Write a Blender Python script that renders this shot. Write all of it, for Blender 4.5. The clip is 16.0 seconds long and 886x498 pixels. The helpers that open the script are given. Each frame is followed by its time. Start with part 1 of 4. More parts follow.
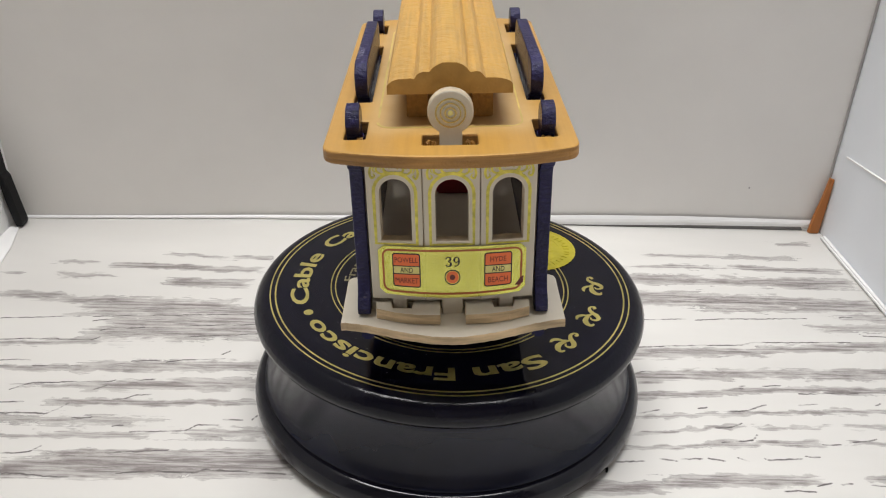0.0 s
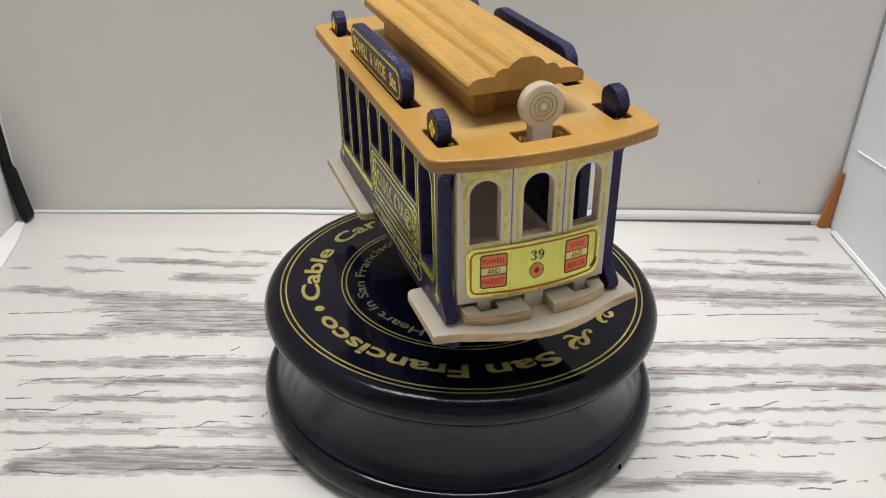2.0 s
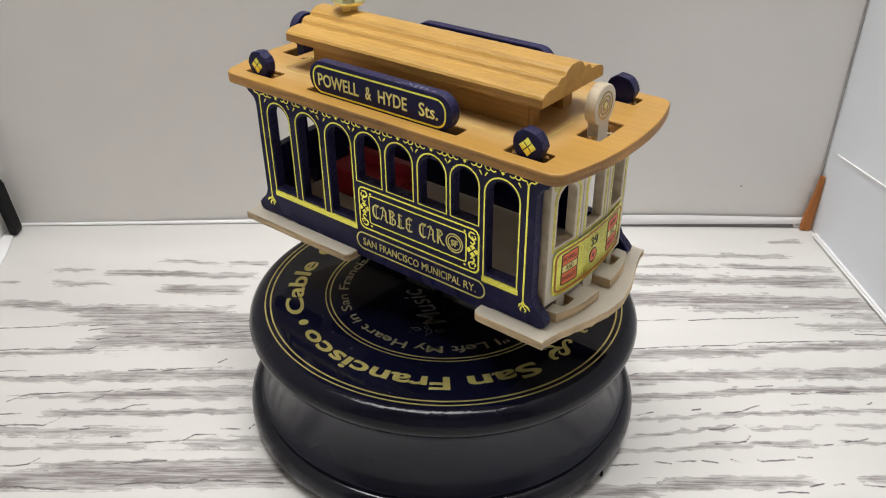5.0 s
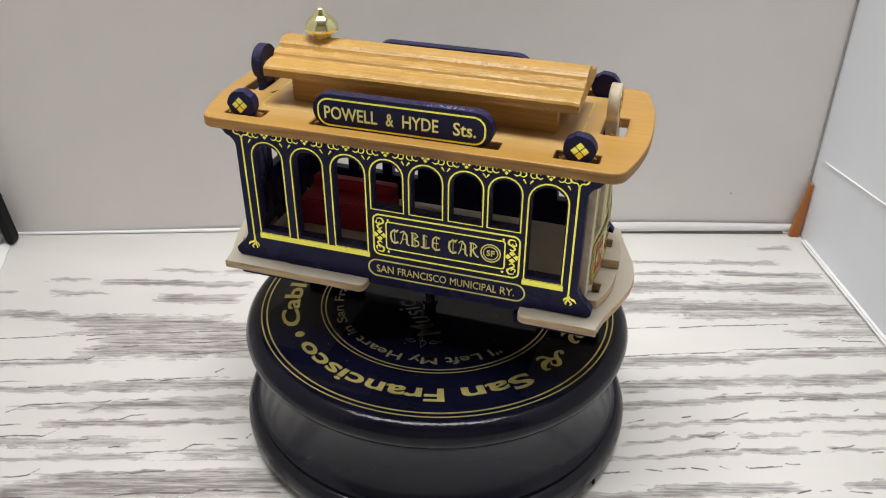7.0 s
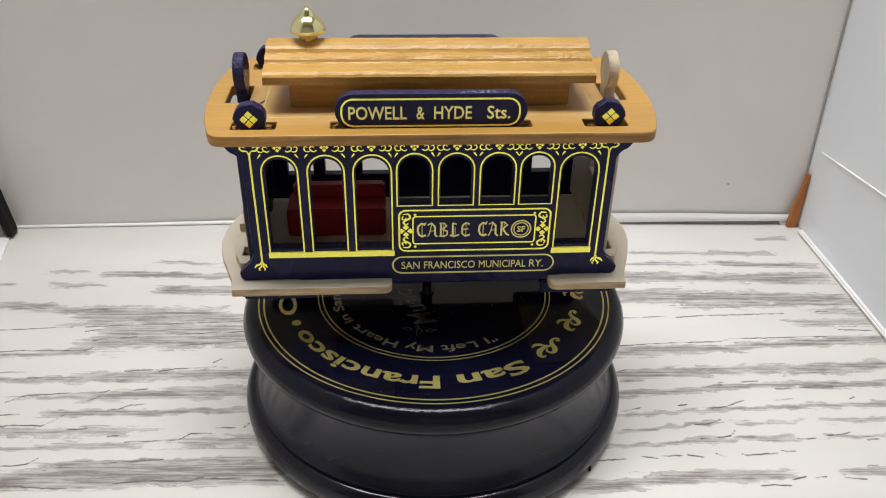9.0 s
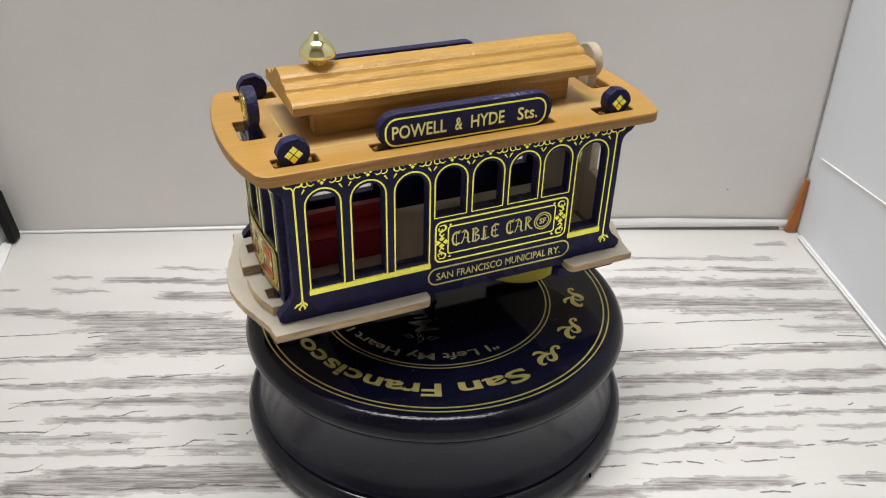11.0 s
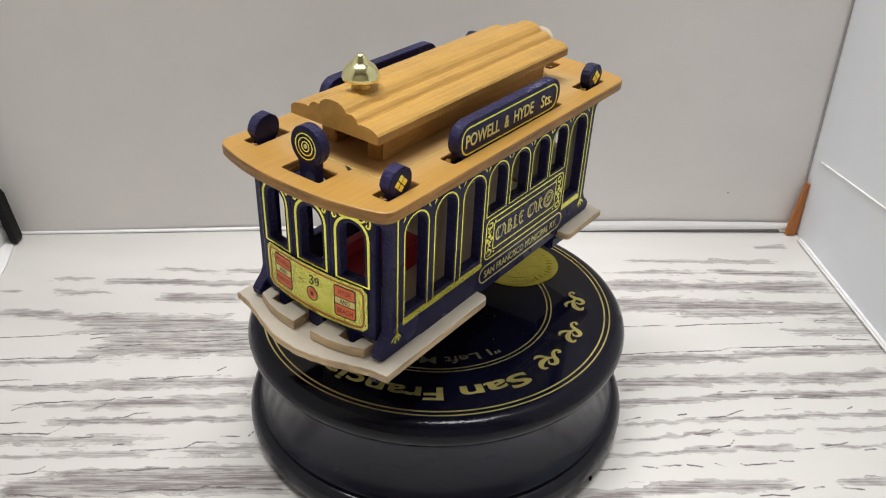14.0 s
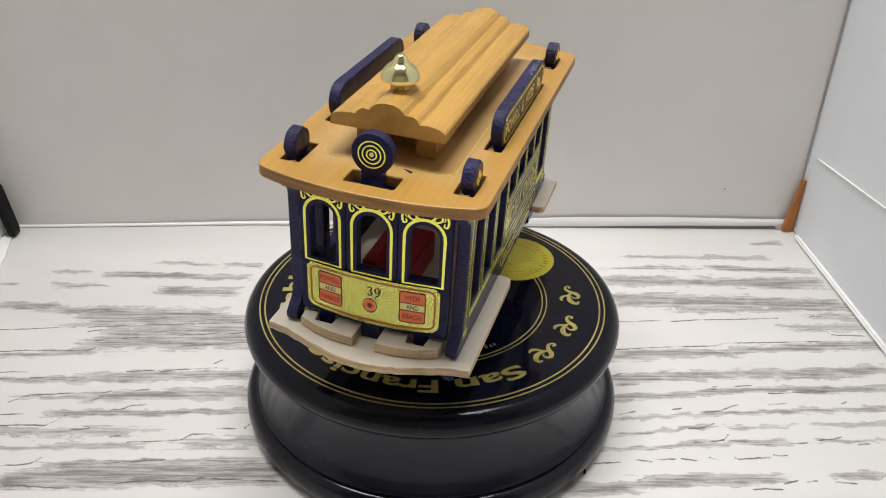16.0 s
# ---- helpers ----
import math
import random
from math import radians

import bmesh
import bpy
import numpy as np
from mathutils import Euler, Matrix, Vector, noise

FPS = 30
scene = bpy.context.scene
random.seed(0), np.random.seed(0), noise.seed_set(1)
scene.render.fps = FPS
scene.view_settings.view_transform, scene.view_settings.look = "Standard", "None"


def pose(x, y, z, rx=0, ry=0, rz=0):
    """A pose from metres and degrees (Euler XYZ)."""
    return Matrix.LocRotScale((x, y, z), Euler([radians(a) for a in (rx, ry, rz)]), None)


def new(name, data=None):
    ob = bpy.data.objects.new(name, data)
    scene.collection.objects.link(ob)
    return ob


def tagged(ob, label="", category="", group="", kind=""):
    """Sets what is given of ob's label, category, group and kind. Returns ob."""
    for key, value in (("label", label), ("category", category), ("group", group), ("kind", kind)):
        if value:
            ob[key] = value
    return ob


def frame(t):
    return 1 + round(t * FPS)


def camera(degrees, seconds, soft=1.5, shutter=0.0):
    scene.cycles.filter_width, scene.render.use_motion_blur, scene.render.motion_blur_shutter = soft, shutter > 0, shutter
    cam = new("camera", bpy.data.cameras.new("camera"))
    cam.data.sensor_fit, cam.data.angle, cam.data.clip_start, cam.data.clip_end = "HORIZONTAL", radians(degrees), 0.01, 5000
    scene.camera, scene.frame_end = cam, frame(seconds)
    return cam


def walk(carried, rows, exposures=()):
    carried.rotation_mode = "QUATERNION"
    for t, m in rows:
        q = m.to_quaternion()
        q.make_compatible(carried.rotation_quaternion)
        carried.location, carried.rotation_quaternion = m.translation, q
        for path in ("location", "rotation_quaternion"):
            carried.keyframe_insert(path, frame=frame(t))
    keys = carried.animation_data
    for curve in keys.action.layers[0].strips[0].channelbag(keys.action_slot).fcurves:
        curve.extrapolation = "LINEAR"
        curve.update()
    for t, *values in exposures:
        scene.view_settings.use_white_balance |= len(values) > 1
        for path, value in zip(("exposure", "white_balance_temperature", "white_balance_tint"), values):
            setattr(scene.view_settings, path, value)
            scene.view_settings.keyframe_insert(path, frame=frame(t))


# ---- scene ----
cam = camera(57.0, 16.0, soft=1.1)

# ---- camera path: seconds, x, y, z, yaw, pitch, roll ----
PATH = [
    (0.0, -0.0042, -0.1935, 0.1547, 0.12, -29.21, -1.32), (0.5, -0.0050, -0.1922, 0.1553, 0.27, -29.45, -1.27),
    (1.0, -0.0065, -0.1915, 0.1551, 0.28, -29.67, -1.30), (1.5, -0.0075, -0.1919, 0.1544, 0.24, -29.65, -1.32),
    (2.0, -0.0071, -0.1917, 0.1545, 0.16, -29.71, -1.27), (2.5, -0.0057, -0.1927, 0.1553, 0.04, -29.68, -1.18),
    (3.0, -0.0062, -0.1923, 0.1575, -0.07, -29.67, -1.04), (3.5, -0.0067, -0.1921, 0.1598, -0.25, -29.69, -0.92),
    (4.0, -0.0057, -0.1915, 0.1591, -0.36, -29.83, -0.84), (6.5, -0.0029, -0.1937, 0.1627, -0.87, -29.86, -0.83),
    (7.0, -0.0037, -0.1934, 0.1644, -0.99, -29.97, -0.83), (7.5, -0.0041, -0.1933, 0.1643, -0.98, -30.04, -0.70),
    (8.0, -0.0032, -0.1945, 0.1642, -1.00, -30.10, -0.68), (8.5, -0.0032, -0.1944, 0.1629, -0.99, -30.18, -0.64),
    (9.0, -0.0023, -0.1953, 0.1628, -1.03, -30.16, -0.60), (11.5, -0.0031, -0.1955, 0.1657, -1.05, -30.15, -0.59),
    (12.0, -0.0037, -0.1955, 0.1653, -1.06, -30.27, -0.62), (12.5, -0.0029, -0.1961, 0.1652, -1.07, -30.27, -0.70),
    (13.0, -0.0025, -0.1959, 0.1655, -1.07, -30.32, -0.74), (13.5, -0.0027, -0.1960, 0.1676, -1.06, -30.30, -0.74),
    (14.0, -0.0035, -0.1955, 0.1672, -1.01, -30.28, -0.78), (14.5, -0.0034, -0.1960, 0.1666, -0.97, -30.39, -0.84),
    (15.0, -0.0032, -0.1964, 0.1662, -0.90, -30.44, -0.95), (15.5, -0.0027, -0.1965, 0.1657, -0.90, -30.45, -0.96),
    (16.0, -0.0025, -0.1968, 0.1666, -0.91, -30.43, -1.01),
]
walk(cam, [(t, pose(x, y, z, 90 + pitch, roll, yaw)) for t, x, y, z, yaw, pitch, roll in PATH])

# ---- light: a plain room with one broad ceiling lamp ----
world = bpy.data.worlds.new("room_air")
world.use_nodes = True
world.node_tree.nodes["Background"].inputs[0].default_value = (0.9, 0.95, 1.0, 1)
world.node_tree.nodes["Background"].inputs[1].default_value = 0.02
scene.world = world
scene.view_settings.exposure = 0.0

lamp_data = bpy.data.lights.new("ceiling_lamp_light", "AREA")
lamp_data.shape, lamp_data.size, lamp_data.size_y = "RECTANGLE", 1.1, 0.4
lamp_data.energy = 24.5
lamp_data.color = (1.0, 0.99, 0.987)
lamp_light = new("ceiling_lamp_light", lamp_data)
lamp_light.matrix_world = pose(-0.10, 0.0, 1.54, 0, 0, 0)


# ---- materials ----
def material(name, color, rough=0.5, metal=0.0, coat=0.0, grain=None, var=0.12, bump=0.0, bump_scale=400.0, spec=0.5, rubbed=None):
    """Principled surface with grain at two scales. grain: stretch of the noise along x, y, z (per metre)."""
    m = bpy.data.materials.new(name)
    m.use_nodes = True
    nt = m.node_tree
    bsdf = nt.nodes["Principled BSDF"]
    bsdf.inputs["Roughness"].default_value = rough
    bsdf.inputs["Metallic"].default_value = metal
    bsdf.inputs["Coat Weight"].default_value = coat
    bsdf.inputs["Coat Roughness"].default_value = 0.04
    bsdf.inputs["Specular IOR Level"].default_value = spec
    tc = nt.nodes.new("ShaderNodeTexCoord")
    mp = nt.nodes.new("ShaderNodeMapping")
    mp.inputs["Scale"].default_value = grain or (150, 150, 150)
    nt.links.new(tc.outputs["Object"], mp.inputs[0])
    fine = nt.nodes.new("ShaderNodeTexNoise")
    fine.inputs["Scale"].default_value, fine.inputs["Detail"].default_value = 1.0, 6
    nt.links.new(mp.outputs[0], fine.inputs["Vector"])
    wide = nt.nodes.new("ShaderNodeTexNoise")
    wide.inputs["Scale"].default_value, wide.inputs["Detail"].default_value = 45.0, 3
    nt.links.new(tc.outputs["Object"], wide.inputs["Vector"])
    add = nt.nodes.new("ShaderNodeMath")
    add.operation = "ADD"
    nt.links.new(fine.outputs[0], add.inputs[0])
    nt.links.new(wide.outputs[0], add.inputs[1])
    ramp = nt.nodes.new("ShaderNodeMapRange")
    ramp.inputs["From Min"].default_value, ramp.inputs["From Max"].default_value = 0.65, 1.35
    nt.links.new(add.outputs[0], ramp.inputs["Value"])
    mix = nt.nodes.new("ShaderNodeMix")
    mix.data_type = "RGBA"
    mix.inputs["A"].default_value = (*[c * (1 - var) for c in color], 1)
    mix.inputs["B"].default_value = (*[min(1, c * (1 + var)) for c in color], 1)
    nt.links.new(ramp.outputs[0], mix.inputs["Factor"])
    tone = mix.outputs["Result"]
    if rubbed:  # paler wood, rubbed thin over the middle of the board and fading out in blotches
        mag = nt.nodes.new("ShaderNodeVectorMath")
        mag.operation = "ABSOLUTE"
        nt.links.new(tc.outputs["Object"], mag.inputs[0])
        sep = nt.nodes.new("ShaderNodeSeparateXYZ")
        nt.links.new(mag.outputs[0], sep.inputs[0])
        blotch = nt.nodes.new("ShaderNodeTexNoise")
        blotch.inputs["Scale"].default_value, blotch.inputs["Detail"].default_value = 90.0, 4
        nt.links.new(tc.outputs["Object"], blotch.inputs["Vector"])
        fade = None
        for axis, lo, hi in ((0, 0.036, 0.046), (1, 0.0135, 0.0225)):
            k = nt.nodes.new("ShaderNodeMapRange")
            k.interpolation_type = "SMOOTHSTEP"
            for i, v in zip(range(1, 5), (lo, hi, 1.0, 0.0)):
                k.inputs[i].default_value = v
            nt.links.new(sep.outputs[axis], k.inputs[0])
            both = nt.nodes.new("ShaderNodeMath")
            both.operation = "MULTIPLY"
            nt.links.new(k.outputs[0], both.inputs[0])
            nt.links.new(fade or blotch.outputs[0], both.inputs[1])
            fade = both.outputs[0]
        gain = nt.nodes.new("ShaderNodeMath")
        gain.operation, gain.use_clamp = "MULTIPLY", True
        gain.inputs[1].default_value = 1.35
        nt.links.new(fade, gain.inputs[0])
        worn = nt.nodes.new("ShaderNodeMix")
        worn.data_type = "RGBA"
        nt.links.new(gain.outputs[0], worn.inputs["Factor"])
        nt.links.new(tone, worn.inputs["A"])
        worn.inputs["B"].default_value = (*rubbed, 1)
        tone = worn.outputs["Result"]
    nt.links.new(tone, bsdf.inputs["Base Color"])
    rr = nt.nodes.new("ShaderNodeMapRange")
    rr.inputs["To Min"].default_value, rr.inputs["To Max"].default_value = max(0, rough * 0.8), min(1, rough * 1.25)
    nt.links.new(wide.outputs[0], rr.inputs["Value"])
    nt.links.new(rr.outputs[0], bsdf.inputs["Roughness"])
    if bump:
        bn = nt.nodes.new("ShaderNodeTexNoise")
        bn.inputs["Scale"].default_value, bn.inputs["Detail"].default_value = bump_scale, 4
        nt.links.new(tc.outputs["Object"], bn.inputs["Vector"])
        both = nt.nodes.new("ShaderNodeMath")
        both.operation = "ADD"
        nt.links.new(bn.outputs[0], both.inputs[0])
        nt.links.new(fine.outputs[0], both.inputs[1])
        bp = nt.nodes.new("ShaderNodeBump")
        bp.inputs["Strength"].default_value, bp.inputs["Distance"].default_value = bump, 0.0004
        nt.links.new(both.outputs[0], bp.inputs["Height"])
        nt.links.new(bp.outputs[0], bsdf.inputs["Normal"])
    return m


ROOF_WOOD = material("varnished_roof_wood", (0.465, 0.257, 0.057), 0.38, grain=(60, 900, 900), var=0.12, bump=0.12, coat=0.15, rubbed=(0.58, 0.39, 0.175))
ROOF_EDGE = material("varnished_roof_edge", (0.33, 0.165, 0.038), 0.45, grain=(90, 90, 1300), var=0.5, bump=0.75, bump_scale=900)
MOULD_END = material("moulding_end_grain", (0.54, 0.31, 0.075), 0.6, grain=(400, 400, 400), var=0.16, bump=0.5)
CLEAR_WOOD = material("varnished_moulding_wood", (0.505, 0.292, 0.069), 0.36, grain=(60, 1100, 1100), var=0.2, bump=0.3, bump_scale=1300)
# a darker tone of the moulding wood, for its sides, the rails and core
RAIL_WOOD = material("darker_edge_wood", (0.36, 0.185, 0.040), 0.45, grain=(60, 1100, 1100), var=0.3, bump=0.5, bump_scale=1200)
NAVY = material("navy_paint", (0.0125, 0.012, 0.052), 0.26, spec=0.15, grain=(300, 300, 300), var=0.3, bump=0.1, bump_scale=900)
NAVY_EDGE = material("navy_paint_edge", (0.0155, 0.014, 0.060), 0.45, spec=0.3, grain=(700, 700, 1500), var=0.65, bump=0.8, bump_scale=1300)
CREAM = material("cream_paint", (0.63, 0.58, 0.48), 0.55, grain=(200, 200, 200), var=0.05, bump=0.12, bump_scale=900)
CREAM_EDGE = material("thinly_painted_wood_edge", (0.50, 0.42, 0.30), 0.6, grain=(500, 500, 500), var=0.3, bump=0.5, bump_scale=900)
PLY_EDGE = material("raw_plywood_edge", (0.52, 0.39, 0.235), 0.75, grain=(120, 120, 1100), var=0.5, bump=1.0, bump_scale=800)
GOLD = material("gold_foil_print", (0.95, 0.87, 0.14), 0.24, metal=0.85, var=0.12)
GOLD_DULL = material("pale_gold_print", (0.80, 0.73, 0.26), 0.32, metal=0.65, var=0.25)
GOLD_LID = material("gold_lid_print", (0.64, 0.56, 0.19), 0.3, metal=0.8, var=0.25)
GOLD_QUOTE = material("dim_gold_print", (0.33, 0.30, 0.17), 0.32, metal=0.75, var=0.3)
GOLD_WORN = material("worn_gold_print", (0.075, 0.068, 0.05), 0.35, metal=0.2, var=0.6, grain=(500, 500, 500))
GOLD_BROWN = material("brown_gold_line", (0.42, 0.30, 0.09), 0.25, metal=1.0, var=0.3)
GOLD_FAINT = material("faint_gold_line", (0.58, 0.45, 0.13), 0.42, grain=(160, 160, 160), var=0.35)
GOLD_ON_CREAM = material("rubbed_gold_print", (0.64, 0.57, 0.09), 0.42, metal=0.15, var=0.45, grain=(700, 700, 700))
DECAL = material("yellow_gold_label", (0.97, 0.93, 0.24), 0.15, metal=1.0, grain=(250, 250, 250), var=0.1, bump=0.15, bump_scale=110)
DECAL_RED = material("orange_red_print", (0.80, 0.17, 0.05), 0.4, metal=0.3, var=0.08)
DECAL_BORDER = material("red_brown_print", (0.45, 0.11, 0.02), 0.4, var=0.1)
DARK_RED = material("dark_red_ink", (0.13, 0.012, 0.008), 0.45)
INK = material("black_ink", (0.015, 0.012, 0.015), 0.5)
WHITE_INK = material("pale_yellow_print", (0.83, 0.74, 0.25), 0.4, var=0.05)
SCUFF = material("pale_scuffed_paint", (0.30, 0.30, 0.40), 0.6, var=0.4, grain=(900, 900, 900))
BURGUNDY = material("burgundy_paint", (0.34, 0.012, 0.026), 0.45, var=0.15, bump=0.1)
LACQUER = material("black_lacquer", (0.0068, 0.0082, 0.019), 0.2, spec=0.3, var=0.3, grain=(60, 60, 60), bump=0.03, bump_scale=120)
LACQUER_RIM = material("black_lacquer_rim", (0.004, 0.004, 0.009), 0.13, spec=0.22, var=0.3, grain=(60, 60, 60), bump=0.22, bump_scale=900)
LACQUER_FOOT = material("black_lacquer_foot", (0.006, 0.006, 0.011), 0.12, spec=0.3, var=0.3, grain=(60, 60, 60), bump=0.1, bump_scale=500)
LACQUER_TOP = material("black_lacquer_top", (0.003, 0.0032, 0.010), 0.07, spec=0.22, var=0.3, grain=(60, 60, 60), bump=0.01, bump_scale=500)
BRASS = material("polished_brass", (0.86, 0.82, 0.44), 0.17, metal=1.0, var=0.06)
BRASS_ROUGH = material("knurled_brass", (0.70, 0.50, 0.16), 0.35, metal=1.0, var=0.2, bump=0.8, bump_scale=1600)
SEAL_GOLD = material("gold_foil_seal", (0.66, 0.58, 0.055), 0.36, metal=0.4, var=0.16, bump=0.5, bump_scale=500)
BOARD = material("white_foam_board", (0.85, 0.825, 0.795), 0.6, grain=(20, 20, 20), var=0.025, bump=0.04)
BOARD_SIDE = material("glossy_white_board", (0.875, 0.87, 0.865), 0.42, grain=(20, 20, 20), var=0.02, bump=0.03)
BOARD_COOL = material("cool_white_board", (0.83, 0.86, 0.905), 0.42, grain=(20, 20, 20), var=0.02, bump=0.03)
GAP_SHADE = material("grey_gap_shade", (0.20, 0.19, 0.19), 0.7)
SMUDGE_AND_GAP = material("pale_grey_smudge_and_gap_shade", (0.42, 0.40, 0.39), 0.7)
CLIP_BLACK = material("black_clip_plastic", (0.006, 0.006, 0.007), 0.6, spec=0.25)
CLIP_WOOD = material("orange_brown_wood", (0.42, 0.145, 0.03), 0.5, grain=(200, 200, 40), var=0.25)
ROOM_WALL = material("room_wall_paint", (0.52, 0.50, 0.47), 0.8, var=0.03)
ROOM_FLOOR = material("room_floor_wood", (0.30, 0.20, 0.12), 0.5, grain=(4, 60, 4), var=0.25)
LAMP_GLOW = bpy.data.materials.new("lamp_diffuser")
LAMP_GLOW.use_nodes = True
LAMP_GLOW.node_tree.nodes["Principled BSDF"].inputs["Emission Color"].default_value = (1, 0.99, 0.985, 1)
LAMP_GLOW.node_tree.nodes["Principled BSDF"].inputs["Emission Strength"].default_value = 2.5


# worn streaks of the plank print: from x, to x, from y, to y, width in millimetres, depth of wear
WEAR_A = [(-119.8, -70.0, 65.6, 65.0, 3.2, 0.55), (-98.9, -71.2, 55.0, 55.1, 4.5, 0.55), (-77.7, -67.2, 73.9, 73.5, 2.5, 0.4), (-102.7, -87.8, 75.0, 73.4, 1.7, 0.35), (-141.0, -128.8, 67.1, 67.2, 1.6, 0.35), (-153.8, -134.8, 45.1, 44.8, 3.1, 0.5), (-134.0, -104.1, 42.7, 41.4, 3.4, 0.35), (-147.0, -133.8, 43.0, 42.0, 1.4, 0.4), (-121.9, -75.2, 39.0, 40.4, 5.4, 0.42), (-121.6, -64.8, 35.6, 37.4, 4.7, 0.3), (-108.7, -59.8, 28.5, 31.1, 5.8, 0.28), (-111.5, -58.9, 22.9, 26.0, 6.8, 0.28), (-140.9, -109.3, 16.3, 19.3, 2.1, 0.25), (-127.7, -121.3, 58.3, 58.7, 1.1, 0.3), (-135.2, -128.8, 57.9, 58.3, 2.3, 0.15), (-157.7, -154.0, 58.6, 58.6, 1.1, 0.3)]
WEAR_B = [(-135.7, -108.0, 4.5, 5.0, 1.9, 0.3), (-108.2, -57.5, 5.6, 7.7, 3.9, 0.3), (-104.1, -76.4, -3.4, -1.9, 3.6, 0.42), (-76.4, -55.9, -1.9, -0.9, 3.7, 0.25), (-122.8, -103.5, -3.4, -2.9, 1.5, 0.2), (-109.7, -54.3, -11.2, -9.6, 2.2, 0.42), (-125.0, -88.4, -19.4, -18.6, 2.8, 0.15), (-106.9, -86.7, -24.8, -24.0, 1.8, 0.25), (-71.0, -50.3, -23.2, -22.8, 3.1, 0.2), (-122.1, -106.6, -25.8, -25.5, 0.9, 0.2), (-104.2, -47.6, -31.7, -29.4, 1.5, 0.3), (-115.3, -100.8, -37.7, -36.6, 5.2, 0.7), (-101.1, -83.0, -35.8, -35.9, 7.3, 0.75), (-83.4, -42.2, -34.6, -34.4, 7.0, 0.75)]
WEAR_C = [(71.9, 97.6, 72.5, 73.4, 2.1, 0.3), (108.8, 148.2, 73.9, 71.9, 2.5, 0.4), (79.3, 100.9, 81.4, 81.5, 1.7, 0.3), (111.3, 130.6, 82.0, 81.7, 1.8, 0.2), (66.7, 92.7, 63.1, 63.6, 4.7, 0.35), (93.7, 105.5, 63.2, 62.9, 3.9, 0.35), (106.1, 146.9, 63.7, 63.4, 5.6, 0.45), (126.3, 146.2, 60.6, 61.8, 2.0, 0.35), (67.2, 89.2, 49.9, 50.7, 7.3, 0.42), (88.9, 116.1, 49.6, 50.0, 6.6, 0.4), (116.3, 149.2, 50.4, 49.0, 5.9, 0.42), (93.8, 150.0, 44.9, 46.1, 2.9, 0.25), (128.5, 152.8, 33.9, 34.6, 3.3, 0.25), (138.8, 150.3, 41.8, 40.1, 3.5, 0.2), (133.4, 141.6, 92.9, 93.0, 1.9, 0.3)]
WEAR_D = [(59.7, 100.0, 17.5, 19.9, 4.2, 0.4), (100.2, 132.1, 20.5, 23.6, 3.1, 0.35), (116.3, 153.3, 22.6, 24.2, 3.8, 0.4), (58.1, 75.7, 5.1, 7.0, 3.9, 0.45), (75.7, 114.7, 7.0, 8.7, 3.4, 0.3), (114.5, 147.1, 8.1, 11.5, 4.0, 0.4), (57.2, 93.2, -3.2, -0.7, 2.4, 0.4), (93.2, 142.4, -0.7, 2.0, 2.2, 0.4), (55.3, 77.7, -12.6, -11.4, 1.5, 0.3), (77.8, 110.9, -11.2, -10.0, 1.5, 0.25), (111.2, 137.7, -9.2, -7.5, 2.0, 0.35)]
WEAR_E = [(52.2, 79.6, -19.5, -16.7, 0.9, 0.3), (91.2, 106.6, -17.0, -16.3, 1.2, 0.25), (118.9, 134.4, -15.4, -14.3, 1.5, 0.25), (74.1, 102.4, -23.9, -22.9, 1.6, 0.35), (51.1, 74.0, -25.2, -24.6, 0.9, 0.25), (114.3, 130.9, -22.0, -21.4, 1.2, 0.25), (57.8, 95.3, -37.9, -37.1, 3.3, 0.42), (37.3, 55.8, -40.9, -39.8, 3.2, 0.45), (73.5, 85.8, -37.0, -37.5, 2.9, 0.3), (114.6, 124.1, -36.0, -35.2, 1.9, 0.4)]
# thin dark cracks in the paint: bent lines of x, y
CRACK_A = [[(-147.2, 30.4), (-121.4, 32.4)], [(-117.6, 32.4), (-60.6, 36.0)], [(-116.7, 29.8), (-110.5, 31.1)], [(-112.5, 24.1), (-109.6, 25.7), (-98.7, 26.6)], [(-141.9, 18.4), (-134.0, 19.3), (-113.0, 19.3), (-110.9, 21.1)], [(-137.1, 7.8), (-127.6, 8.1)], [(-125.6, 5.3), (-109.0, 5.6)], [(-96.8, 8.6), (-88.1, 9.2)], [(-86.1, 8.3), (-81.1, 9.7), (-72.2, 10.0), (-68.5, 10.8)], [(-70.2, 12.8), (-67.8, 14.6)], [(-127.6, -6.2), (-125.6, -4.9), (-122.5, -2.9), (-116.4, -2.4), (-99.7, -1.4), (-98.3, -0.6)], [(-93.0, -0.9), (-87.2, -0.1)], [(-103.4, -5.5), (-100.0, -3.2)], [(-85.8, 27.9), (-59.6, 29.8)], [(-84.2, 21.7), (-58.6, 24.5)]]
